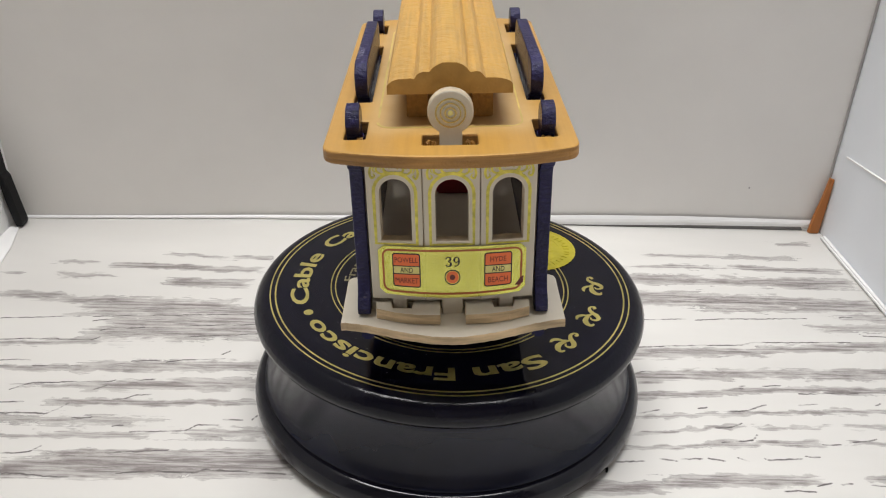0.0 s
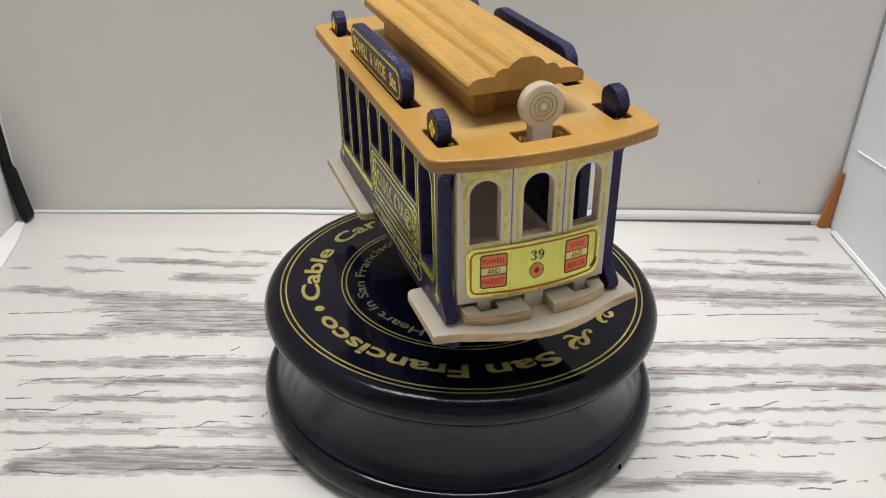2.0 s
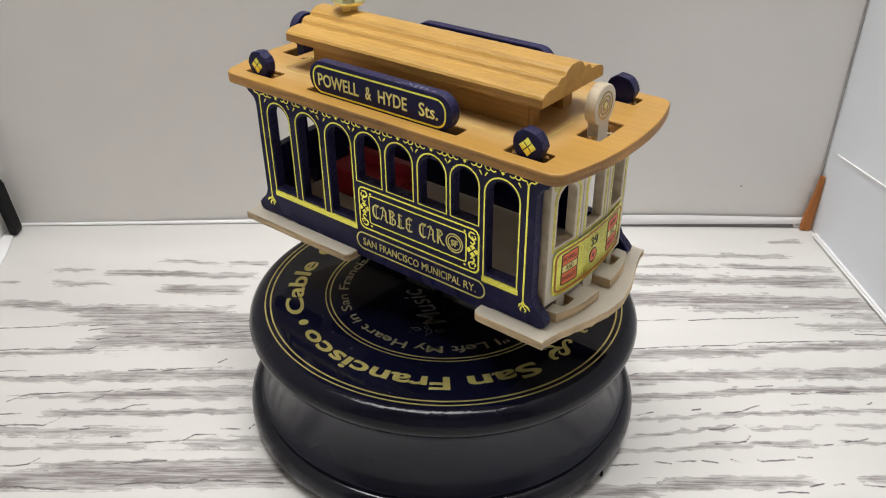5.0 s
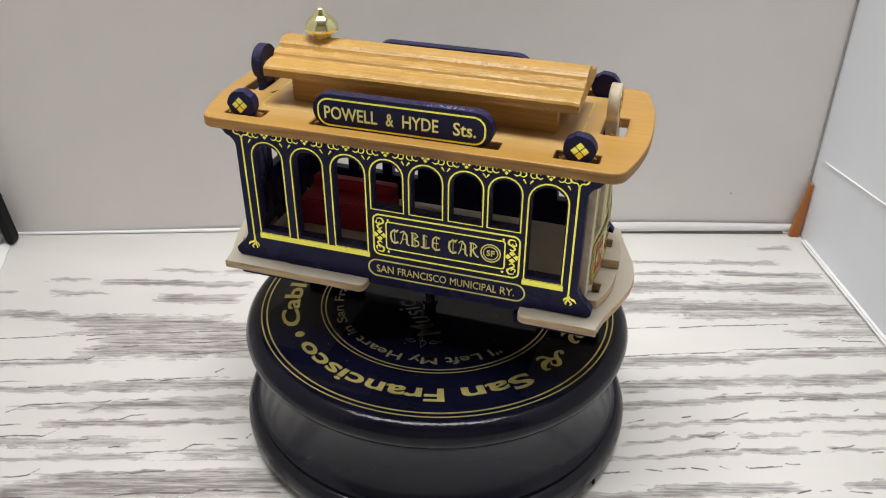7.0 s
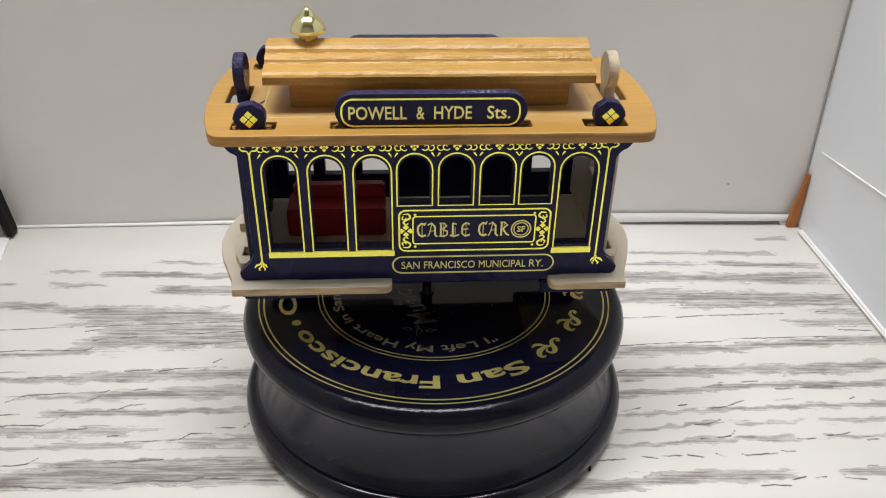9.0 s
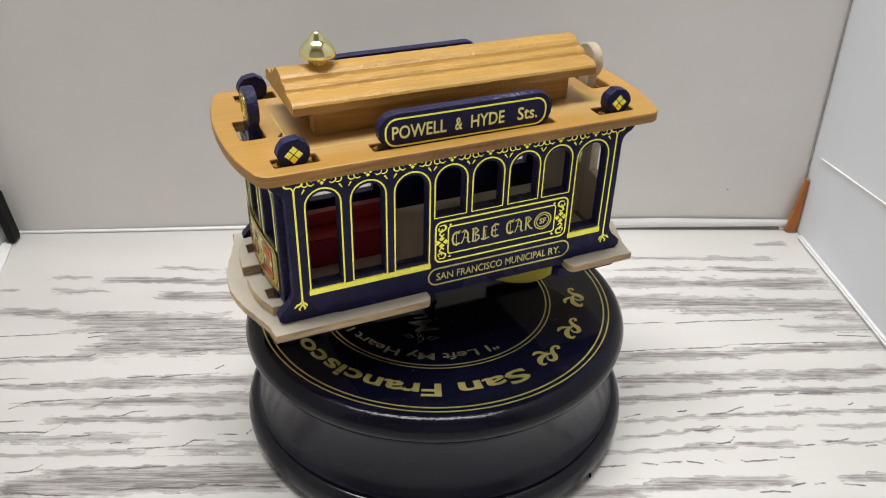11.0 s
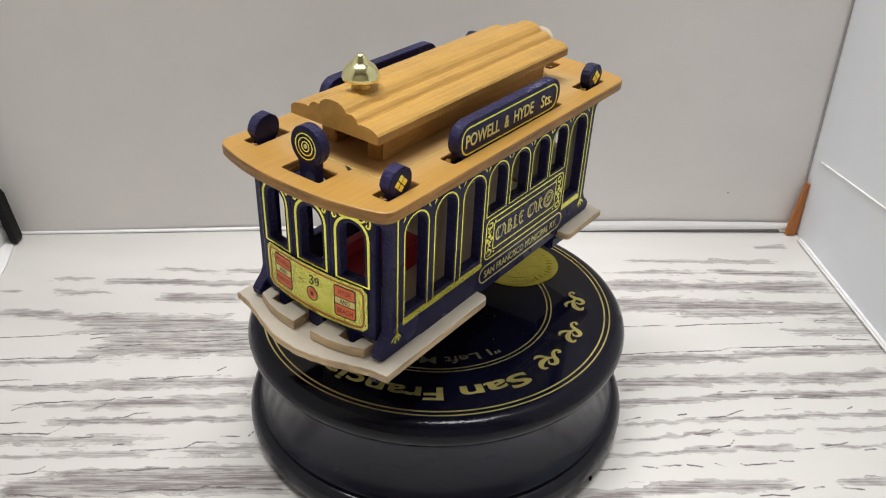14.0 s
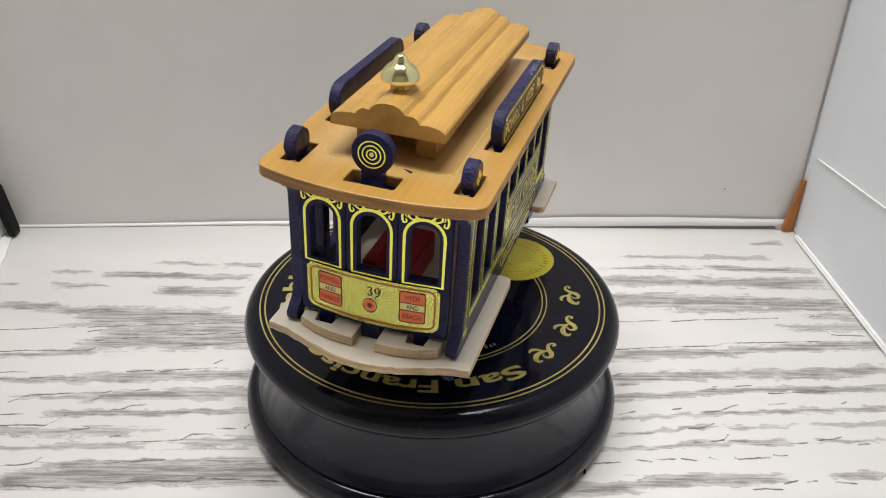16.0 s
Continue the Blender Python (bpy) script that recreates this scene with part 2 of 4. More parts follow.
CRACK_B = [[(-96.2, -9.5), (-92.6, -9.2), (-90.1, -7.5), (-86.0, -7.3)], [(-128.4, -11.8), (-121.2, -11.4)], [(-126.3, -16.6), (-119.2, -16.1), (-112.7, -16.2), (-110.2, -14.3), (-108.0, -11.4)], [(-104.7, -18.0), (-99.2, -17.6)], [(-92.5, -20.8), (-89.3, -20.6)], [(-87.0, -22.9), (-72.0, -22.3), (-69.4, -20.0), (-63.0, -19.8)], [(-62.7, -17.5), (-57.0, -17.3)], [(-54.6, -17.3), (-53.3, -15.4)], [(-119.2, -32.4), (-110.5, -31.4), (-108.3, -29.1)], [(-114.7, -39.3), (-96.5, -40.2)], [(-85.1, -38.7), (-76.4, -37.5), (-65.0, -38.0), (-63.0, -36.8), (-55.4, -37.2), (-41.7, -37.7)], [(-90.6, -31.3), (-74.0, -29.7)]]
CRACK_C = [[(65.6, 37.2), (81.8, 37.9)], [(84.6, 37.2), (91.9, 38.3), (123.7, 39.7)], [(135.3, 40.7), (140.4, 40.8)], [(138.2, 31.0), (139.0, 29.7), (150.3, 29.3)], [(61.3, 21.1), (68.1, 21.7), (81.7, 22.6), (96.3, 23.3), (99.7, 24.8), (133.2, 26.1)], [(58.6, 7.6), (61.5, 8.4)], [(88.7, 2.0), (90.7, 2.6)], [(84.5, -0.1), (89.3, 1.0)], [(95.9, 2.0), (101.5, 2.6)], [(55.6, -11.3), (61.9, -9.6)], [(73.3, -8.9), (76.1, -8.1)], [(82.5, -9.7), (87.8, -9.2), (90.9, -7.7), (93.9, -6.7)], [(105.5, -1.2), (123.7, -0.2)], [(103.5, -6.4), (109.1, -5.7)], [(126.6, -5.7), (128.5, -4.7)]]
CRACK_D = [[(76.1, -17.0), (80.4, -16.7), (84.3, -14.8)], [(76.1, -22.8), (84.6, -21.9), (87.0, -19.6)], [(112.7, -22.0), (116.2, -21.5), (120.0, -20.4)], [(123.6, -23.4), (127.1, -23.0)], [(45.1, -31.0), (53.1, -30.6)], [(57.4, -29.6), (61.9, -30.5)], [(62.9, -29.6), (68.6, -29.4)], [(70.3, -29.0), (74.8, -30.1)], [(78.4, -28.6), (81.2, -29.9)], [(85.6, -28.6), (87.0, -29.5), (96.1, -28.7)], [(97.2, -27.8), (101.1, -28.2)], [(96.2, -38.7), (100.6, -37.5)], [(102.7, -38.0), (106.0, -37.6)], [(110.5, -38.0), (116.4, -38.8)], [(87.0, -40.7), (90.2, -40.3), (95.4, -40.7)], [(103.9, -23.1), (109.1, -22.7)]]


def lattice(u, v, seed):
    """Smooth noise in 0 to 1 on a wrapped lattice."""
    g = np.random.default_rng(seed).random((96, 96))
    i, j = np.floor(u).astype(int), np.floor(v).astype(int)
    a, b = u - i, v - j
    a, b = a * a * (3 - 2 * a), b * b * (3 - 2 * b)
    p, q = (i + 1) % 96, (j + 1) % 96
    i, j = i % 96, j % 96
    return (g[i, j] * (1 - a) + g[p, j] * a) * (1 - b) + (g[i, q] * (1 - a) + g[p, q] * a) * b


def plank_sheet():
    """The printed face of the board: a fine sheet that carries its wear and the distance to the nearest crack."""
    xs = np.concatenate([np.linspace(-420, -180, 9), np.arange(-176, 176, 0.9), np.linspace(180, 420, 9)])
    ys = np.concatenate([np.linspace(-640, -66, 14), np.arange(-62, 108, 0.34), np.linspace(110, 125, 3)])
    x, y = [k.ravel() for k in np.meshgrid(xs, ys)]
    jx = x + 5 * lattice(x / 7, y / 3 + 40, 1) - 2.5
    jy = y + 1.5 * lattice(x / 26, y / 30, 2) - 0.75 + 1.3 * lattice(x / 4.2, y / 3, 3) - 0.65 + 0.8 * lattice(x / 1.9, y / 1.5, 4) - 0.4
    wear = np.full(x.shape, -0.42)
    for x0, x1, y0, y1, w, depth in WEAR_A + WEAR_B + WEAR_C + WEAR_D + WEAR_E:
        half, a = math.hypot(x1 - x0, y1 - y0) / 2, math.atan2(y1 - y0, x1 - x0)
        dx, dy = jx - (x0 + x1) / 2, jy - (y0 + y1) / 2
        along, across = dx * math.cos(a) + dy * math.sin(a), dy * math.cos(a) - dx * math.sin(a)
        ends = 1 - (half + 1.5 - np.abs(along)) / min(half, 7.0)
        d = np.maximum(ends, np.abs(across) / max(0.6, 0.6 * w))
        wear = np.maximum(wear, depth * (1.12 - d))
    cy = y + 0.4 * lattice(x / 4.5, y / 9, 5) - 0.2 + 0.4 * lattice(x / 1.0, y / 4, 6) - 0.2
    crack = np.full(x.shape, 5.0)
    for line in CRACK_A + CRACK_B + CRACK_C + CRACK_D:
        for (x0, y0), (x1, y1) in zip(line, line[1:]):
            dx, dy = x1 - x0, y1 - y0
            k = np.clip(((x - x0) * dx + (cy - y0) * dy) / (dx * dx + dy * dy), 0, 1)
            crack = np.minimum(crack, np.hypot(x - x0 - k * dx, cy - y0 - k * dy))
    n = len(xs)
    a = (np.arange(len(ys) - 1)[:, None] * n + np.arange(n - 1)[None, :]).ravel()
    me = bpy.data.meshes.new("table_top")
    low = [(sx * 420.0, sy, -6.0) for sx, sy in ((-1, -640), (1, -640), (1, 125), (-1, 125))]
    verts = np.concatenate([np.stack([x, y, np.zeros_like(x)], 1), np.array(low)]) * 0.001
    faces = np.stack([a, a + 1, a + n + 1, a + n], 1).tolist()
    k, m = len(x), len(ys)
    rim = [list(range(n)), [n * r + n - 1 for r in range(m)], [n * (m - 1) + c for c in reversed(range(n))], [n * r for r in reversed(range(m))]]
    for i, side in enumerate(rim):
        faces.append(list(reversed(side)) + [k + i, k + (i + 1) % 4])
    faces.append([k + 3, k + 2, k + 1, k])
    me.from_pydata(verts.tolist(), [], faces)
    for name, values, rest in (("wear", wear, -0.42), ("crack", crack, 5.0)):
        at = me.attributes.new(name, "FLOAT", "POINT")
        at.data.foreach_set("value", np.concatenate([values, np.full(4, rest)]).astype(np.float32))
    me.materials.append(TABLE_TOP)
    return me


def plank_print(name, paint, wood):
    """White paint worn through to grey wood in streaks along the grain (x), its flaked edges outlined by shade in the
    colour.
    """
    m = bpy.data.materials.new(name)
    m.use_nodes = True
    nt = m.node_tree
    bsdf = nt.nodes["Principled BSDF"]
    bsdf.inputs["Roughness"].default_value = 0.45
    place = nt.nodes.new("ShaderNodeTexCoord").outputs["Object"]

    def noise_layer(scale, detail, rough, distort):
        mp = nt.nodes.new("ShaderNodeMapping")
        mp.inputs["Scale"].default_value = scale
        nt.links.new(place, mp.inputs[0])
        n = nt.nodes.new("ShaderNodeTexNoise")
        n.inputs["Scale"].default_value, n.inputs["Detail"].default_value = 1.0, detail
        n.inputs["Roughness"].default_value, n.inputs["Distortion"].default_value = rough, distort
        nt.links.new(mp.outputs[0], n.inputs["Vector"])
        return n.outputs[0]

    def calc(op, a, b, c=None):
        n = nt.nodes.new("ShaderNodeMath")
        n.operation = op
        for i, v in enumerate((a, b, c)):
            if isinstance(v, (int, float)):
                n.inputs[i].default_value = v
            elif v is not None:
                nt.links.new(v, n.inputs[i])
        return n.outputs[0]

    def remap(v, a, b, c, d, kind="LINEAR"):
        n = nt.nodes.new("ShaderNodeMapRange")
        n.interpolation_type = kind
        for i, val in zip(range(1, 5), (a, b, c, d)):
            n.inputs[i].default_value = val
        nt.links.new(v, n.inputs[0])
        return n.outputs[0]

    def blend(f, a, b):
        n = nt.nodes.new("ShaderNodeMix")
        n.data_type = "RGBA"
        nt.links.new(f, n.inputs["Factor"])
        for key, v in (("A", a), ("B", b)):
            if isinstance(v, tuple):
                n.inputs[key].default_value = (*v, 1)
            else:
                nt.links.new(v, n.inputs[key])
        return n.outputs["Result"]

    def stored(name):
        n = nt.nodes.new("ShaderNodeAttribute")
        n.attribute_name = name
        return n.outputs["Fac"]

    field = calc("ADD", stored("wear"), calc("MULTIPLY_ADD", noise_layer((170, 520, 1), 7, 0.68, 0.6), 0.9, -0.45))
    field = calc("ADD", field, calc("MULTIPLY_ADD", noise_layer((13, 800, 1), 8, 0.7, 0.3), 0.85, -0.425))
    worn = remap(field, -0.02, 0.035, 0.0, 1.0, "SMOOTHSTEP")
    deep = remap(field, 0.0, 0.34, 0.42, 1.0)
    # thin shadow line of the flaked paint edge, painted dark in broken stretches
    lip_shade = calc("MULTIPLY", remap(field, -0.07, -0.02, 0.0, 1.0), remap(field, -0.02, 0.04, 1.0, 0.0))
    lip_shade = calc("MULTIPLY", lip_shade, remap(noise_layer((40, 70, 1), 3, 0.6, 0.0), 0.46, 0.6, 0.0, 0.75))
    line = remap(calc("MULTIPLY_ADD", noise_layer((420, 900, 1), 5, 0.7, 0.0), 0.5, calc("ADD", stored("crack"), -0.25)), 0.12, 0.42, 1.0, 0.0, "SMOOTHSTEP")
    line = calc("MULTIPLY", line, remap(noise_layer((150, 260, 1), 4, 0.65, 0.0), 0.37, 0.52, 0.2, 1.0))
    fine = noise_layer((110, 2000, 1), 5, 0.7, 0.0)
    broad = noise_layer((8, 30, 1), 4, 0.55, 0.3)
    grey = blend(remap(fine, 0.3, 0.7, 0, 1), tuple(c * 0.72 for c in wood), tuple(c * 1.4 for c in wood))
    white = blend(remap(broad, 0.35, 0.65, 0, 1), tuple(c * 0.95 for c in paint), tuple(min(1, c * 1.03) for c in paint))
    thin = calc("MULTIPLY", deep, remap(noise_layer((45, 850, 1), 7, 0.75, 0.4), 0.4, 0.57, 0.36, 1.08))
    tone = blend(calc("MULTIPLY", worn, thin), white, grey)
    tone = blend(calc("MAXIMUM", lip_shade, line), tone, tuple(c * 0.55 for c in wood))
    nt.links.new(tone, bsdf.inputs["Base Color"])
    bp = nt.nodes.new("ShaderNodeBump")
    bp.inputs["Strength"].default_value, bp.inputs["Distance"].default_value = 0.2, 0.0003
    bp.invert = True
    nt.links.new(worn, bp.inputs["Height"])
    nt.links.new(bp.outputs[0], bsdf.inputs["Normal"])
    return m


TABLE_TOP = plank_print("white_distressed_planks", (0.665, 0.652, 0.622), (0.205, 0.182, 0.178))

# ---- mesh helpers ----
CAR = Matrix.Scale(0.001, 4) @ Matrix.Translation((0, 0, -36))  # millimetres above the table to the car's own space
MM = Matrix.Scale(0.001, 4)


def frame_matrix(u, w, origin=(0, 0, 0)):
    """Plane with u across, z up and w outwards."""
    m = Matrix.Identity(4)
    for i in range(3):
        m[i][0], m[i][1], m[i][2], m[i][3] = u[i], (0, 0, 1)[i], w[i], origin[i]
    return m


def side_frame(sign, depth):
    """The outer plane of a long side: sign -1 faces -y."""
    return frame_matrix((1, 0, 0), (0, -1, 0), (0, -depth, 0)) if sign < 0 else frame_matrix((-1, 0, 0), (0, 1, 0), (0, depth, 0))


def end_frame(sign, depth):
    return frame_matrix((0, 1, 0), (1, 0, 0), (depth, 0, 0)) if sign > 0 else frame_matrix((0, -1, 0), (-1, 0, 0), (-depth, 0, 0))


def part(name, bm, mats, parent, label="", space=MM, smooth=False):
    bm.transform(space)
    bmesh.ops.recalc_face_normals(bm, faces=bm.faces)
    me = bpy.data.meshes.new(name)
    if smooth:
        for f in bm.faces:
            f.smooth = True
    bm.to_mesh(me)
    bm.free()
    for m in mats if isinstance(mats, (list, tuple)) else [mats]:
        me.materials.append(m)
    ob = new(name, me)
    if parent:
        ob.parent = parent
    return tagged(ob, label)


def from_curve(cu):
    ob = bpy.data.objects.new("shape", cu)
    scene.collection.objects.link(ob)
    me = bpy.data.meshes.new_from_object(ob.evaluated_get(bpy.context.evaluated_depsgraph_get()))
    bm = bmesh.new()
    bm.from_mesh(me)
    bpy.data.objects.remove(ob)
    bpy.data.meshes.remove(me)
    bpy.data.curves.remove(cu)
    bmesh.ops.remove_doubles(bm, verts=bm.verts, dist=0.002)
    for e in bm.edges:  # flat faces stay flat up to their edges
        e.smooth = len(e.link_faces) == 2 and e.calc_face_angle(3.0) < 0.36
    return bm


def plate(outline, holes=(), thick=2.0, bevel=0.25, m=Matrix.Identity(4)):
    """A sheet sawn from board: outline and holes in (u, v), its outer face at w = 0, edges in the second material."""
    cu = bpy.data.curves.new("shape", "CURVE")
    cu.dimensions, cu.fill_mode = "2D", "BOTH"
    cu.extrude, cu.bevel_depth, cu.offset, cu.bevel_resolution = thick / 2 - bevel, bevel, -bevel, 1
    for pts in (outline, *holes):
        sp = cu.splines.new("POLY")
        sp.points.add(len(pts) - 1)
        for p, (u, v) in zip(sp.points, pts):
            p.co = (u, v, 0, 1)
        sp.use_cyclic_u = True
    bm = from_curve(cu)
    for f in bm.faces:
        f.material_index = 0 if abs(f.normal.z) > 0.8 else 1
    bm.transform(m @ Matrix.Translation((0, 0, -thick / 2)))
    return bm


def lettering(text, size, m, bold=0.0, width=1.0, shear=0.0, lift=0.12, spacing=1.0):
    cu = bpy.data.curves.new("shape", "FONT")
    cu.body, cu.size, cu.align_x, cu.offset, cu.extrude = text, size, "CENTER", bold, lift / 2
    cu.resolution_u, cu.shear, cu.space_character = 3, shear, spacing
    bm = from_curve(cu)
    bm.transform(m @ Matrix.Diagonal((width, 1, 1, 1)))
    return bm


def words(text, u0, u1, v0, height, m, bold=0.04, lift=0.1):
    """Capitals of a given height that fill the span u0 to u1."""
    bm = lettering(text, height / 0.7, Matrix.Identity(4), bold, 1, 0, lift)
    lo, hi = min(v.co.x for v in bm.verts), max(v.co.x for v in bm.verts)
    for v in bm.verts:
        v.co.x = u0 + (u1 - u0) * (v.co.x - lo) / (hi - lo)
        v.co.y += v0
    bm.transform(m @ Matrix.Translation((0, 0, lift / 2)))
    return bm


STROKES = {
    "C": [(0.24, [(0.8, 1.22), (0.45, 1.38), (0.15, 1.1), (0.1, 0.6), (0.22, 0.2), (0.5, 0.03), (0.85, 0.18)]), (0.07, [(0.5, 0.12), (0.5, 1.25)]), (0.12, [(0.55, 1.3), (0.9, 1.45)])],
    "A": [(0.1, [(0.0, 0.02), (0.22, 0.5), (0.36, 1.3)]), (0.22, [(0.3, 1.45), (0.66, 1.05), (0.68, 0.2), (0.9, 0.0)]), (0.07, [(0.15, 0.6), (0.66, 0.6)]), (0.14, [(0.0, 1.2), (0.3, 1.4)])],
    "B": [(0.22, [(0.2, 0.05), (0.2, 1.35)]), (0.16, [(0.05, 1.38), (0.5, 1.38), (0.74, 1.1), (0.35, 0.75)]), (0.19, [(0.35, 0.75), (0.8, 0.55), (0.8, 0.22), (0.5, 0.02), (0.05, 0.08)]), (0.06, [(0.45, 0.1), (0.45, 1.3)])],
    "L": [(0.22, [(0.28, 0.15), (0.28, 1.4)]), (0.2, [(0.02, 0.12), (0.4, 0.02), (0.88, 0.16)]), (0.12, [(0.28, 1.4), (0.62, 1.25)]), (0.06, [(0.5, 0.1), (0.5, 1.0)])],
    "E": [(0.22, [(0.82, 1.25), (0.45, 1.38), (0.15, 1.1), (0.12, 0.3), (0.42, 0.03), (0.85, 0.15)]), (0.12, [(0.15, 0.72), (0.7, 0.76)]), (0.06, [(0.48, 0.1), (0.48, 1.25)])],
    "R": [(0.22, [(0.2, 0.0), (0.2, 1.35)]), (0.16, [(0.05, 1.38), (0.5, 1.38), (0.76, 1.1), (0.35, 0.72)]), (0.2, [(0.35, 0.72), (0.66, 0.2), (0.95, 0.03)]), (0.06, [(0.44, 0.6), (0.44, 1.3)])],
}


def blackletter(text, u0, u1, v0, height, m):
    """Broken-stroke capitals drawn with a broad pen."""
    bm, step = bmesh.new(), (u1 - u0) / len(text)
    for i, c in enumerate(text):
        for w, pts in STROKES[c]:
            ribbon(bm, [(u0 + step * (i + 0.97 * p), v0 + height * q / 1.4) for p, q in pts], w * height / 1.4 * 0.74, False, 0.1, m)
    return bm


def ribbon(bm, pts, width, closed=False, lift=0.14, m=Matrix.Identity(4)):
    """A raised printed line along pts in (u, v)."""
    n = len(pts)
    rows = []
    for i, (u, v) in enumerate(pts):
        a = pts[(i - 1) % n] if closed or i > 0 else pts[i]
        b = pts[(i + 1) % n] if closed or i < n - 1 else pts[i]
        du, dv = b[0] - a[0], b[1] - a[1]
        k = max(1e-6, math.hypot(du, dv))
        nu, nv = -dv / k * width / 2, du / k * width / 2
        rows.append([bm.verts.new(m @ Vector(q)) for q in ((u + nu, v + nv, 0), (u + nu, v + nv, lift), (u - nu, v - nv, lift), (u - nu, v - nv, 0))])
    for i in range(n if closed else n - 1):
        p, q = rows[i], rows[(i + 1) % n]
        for j in range(3):
            bm.faces.new((p[j], p[j + 1], q[j + 1], q[j]))
    return bm


def rounded(u0, u1, v0, v1, r, n=6):
    pts = []
    for cu, cv, a in ((u1 - r, v0 + r, -90), (u1 - r, v1 - r, 0), (u0 + r, v1 - r, 90), (u0 + r, v0 + r, 180)):
        for i in range(n + 1):
            t = radians(a + 90 * i / n)
            pts.append((cu + r * math.cos(t), cv + r * math.sin(t)))
    return pts


def arch(u0, u1, v0, v1, n=12):
    """A round-headed window."""
    r, c = (u1 - u0) / 2, (u0 + u1) / 2
    return [(u0, v0), (u1, v0)] + [(c + r * math.cos(math.pi * i / n), v1 - r + r * math.sin(math.pi * i / n)) for i in range(n + 1)]


def arc(u, v, r, a0, a1, n=8):
    return [(u + r * math.cos(radians(a0 + (a1 - a0) * i / n)), v + r * math.sin(radians(a0 + (a1 - a0) * i / n))) for i in range(n + 1)]


def circle(u, v, r, n=28):
    return [(u + r * math.cos(2 * math.pi * i / n), v + r * math.sin(2 * math.pi * i / n)) for i in range(n)]


def lathe(profile, n=96):
    bm = bmesh.new()
    rings = []
    for r, z in profile:
        if r < 1e-4:
            rings.append([bm.verts.new((0, 0, z))])
        else:
            rings.append([bm.verts.new((r * math.cos(2 * math.pi * i / n), r * math.sin(2 * math.pi * i / n), z)) for i in range(n)])
    for a, b in zip(rings, rings[1:]):
        for i in range(n):
            j = (i + 1) % n
            if len(a) == 1 and len(b) == 1:
                continue
            if len(a) == 1:
                bm.faces.new((a[0], b[i], b[j]))
            elif len(b) == 1:
                bm.faces.new((a[i], a[j], b[0]))
            else:
                bm.faces.new((a[i], a[j], b[j], b[i]))
    return bm


def box(x0, x1, y0, y1, z0, z1, bevel=0.0):
    bm = bmesh.new()
    bmesh.ops.create_cube(bm, size=1)
    bm.transform(Matrix.Translation(((x0 + x1) / 2, (y0 + y1) / 2, (z0 + z1) / 2)) @ Matrix.Diagonal((x1 - x0, y1 - y0, z1 - z0, 1)))
    if bevel:
        bmesh.ops.bevel(bm, geom=bm.edges[:], offset=bevel, segments=2, affect="EDGES")
    return bm


def merge(*bms):
    out = bmesh.new()
    for b in bms:
        me = bpy.data.meshes.new("join")
        b.to_mesh(me)
        out.from_mesh(me)
        bpy.data.meshes.remove(me)
        b.free()
    return out


# ---- the photo corner: board with a plank print, three white panels ----
table_top = tagged(new("table_top", plank_sheet()), "white distressed plank board with worn grey grain", "table", kind="structure")
back_panel = tagged(part("wall_back", plate([(-173.2, 102.2), (-120, 104.5), (-75, 107), (153.9, 107), (153.9, 112), (-173.2, 112)], (), 380, 0.3, Matrix.Translation((0, 0, 380))), BOARD, None), "pale grey-white backdrop panel standing on the plank board", "wall", kind="structure")
left_panel = tagged(part("wall_left", box(-178.3, -173.3, -170, 112, 0, 380, 0.5), BOARD_SIDE, None), "white side panel standing on the plank board", "wall", kind="structure")
right_panel = tagged(part("wall_right", box(154, 159, -170, 112, 0, 380, 0.5), BOARD_COOL, None), "white side panel with a scored line", "wall", kind="structure")
strip, rows = bmesh.new(), []
for x, y, z0, z1 in ((-172.8, 101.4, 0.05, 1.3), (-120, 103.4, 0.2, 1.5), (-75, 105.4, 0.2, 1.7), (0, 105.3, 0.3, 2.8), (60, 105.2, 0.7, 4.8), (100, 105.2, 1.5, 5.2), (153.2, 105.1, 1.9, 4.6)):
    rows.append([strip.verts.new(q) for q in ((x, y, z0), (x, y - 0.25, z0 + 0.35 * (z1 - z0)), (x, y, z0 + 0.65 * (z1 - z0)), (x, y + 0.55, z1 - 0.2), (x, y + 0.7, z1), (x, y + 0.75, z0))])
for a, b in zip(rows, rows[1:]):
    for i in range(6):
        strip.faces.new((a[i], a[(i + 1) % 6], b[(i + 1) % 6], b[i]))
for e in (rows[0], rows[-1]):
    strip.faces.new(e)
part("trim", strip, BOARD_SIDE, back_panel, "curled white strip along the foot of the panel")
part("trim", box(151.7, 153.95, -150, 98, 0.05, 1.8, 0.55), BOARD_SIDE, right_panel, "white strip along the foot of the panel")
part("trim", plate([(-173.2, 97), (-170, 95), (-165.5, 78), (-163, 62), (-161, 20), (-161, -150), (-173.2, -150)], (), 0.5, 0.15, Matrix.Translation((0, 0, 0.55))), BOARD_SIDE, left_panel, "curled white strip along the foot of the panel")
# shade of the corner gap, modelled as a solid grey strip
part("corner_gap", box(153.1, 153.85, 106.1, 106.9, 5.0, 379, 0.1), SMUDGE_AND_GAP, back_panel, "grey strip for the shade in the gap between the panels")
part("smudge", plate(circle(122.3, 18.1, 0.42, 9), (), 0.1, 0.01, frame_matrix((1, 0, 0), (0, -1, 0), (0, 106.95, 0))), SMUDGE_AND_GAP, back_panel)
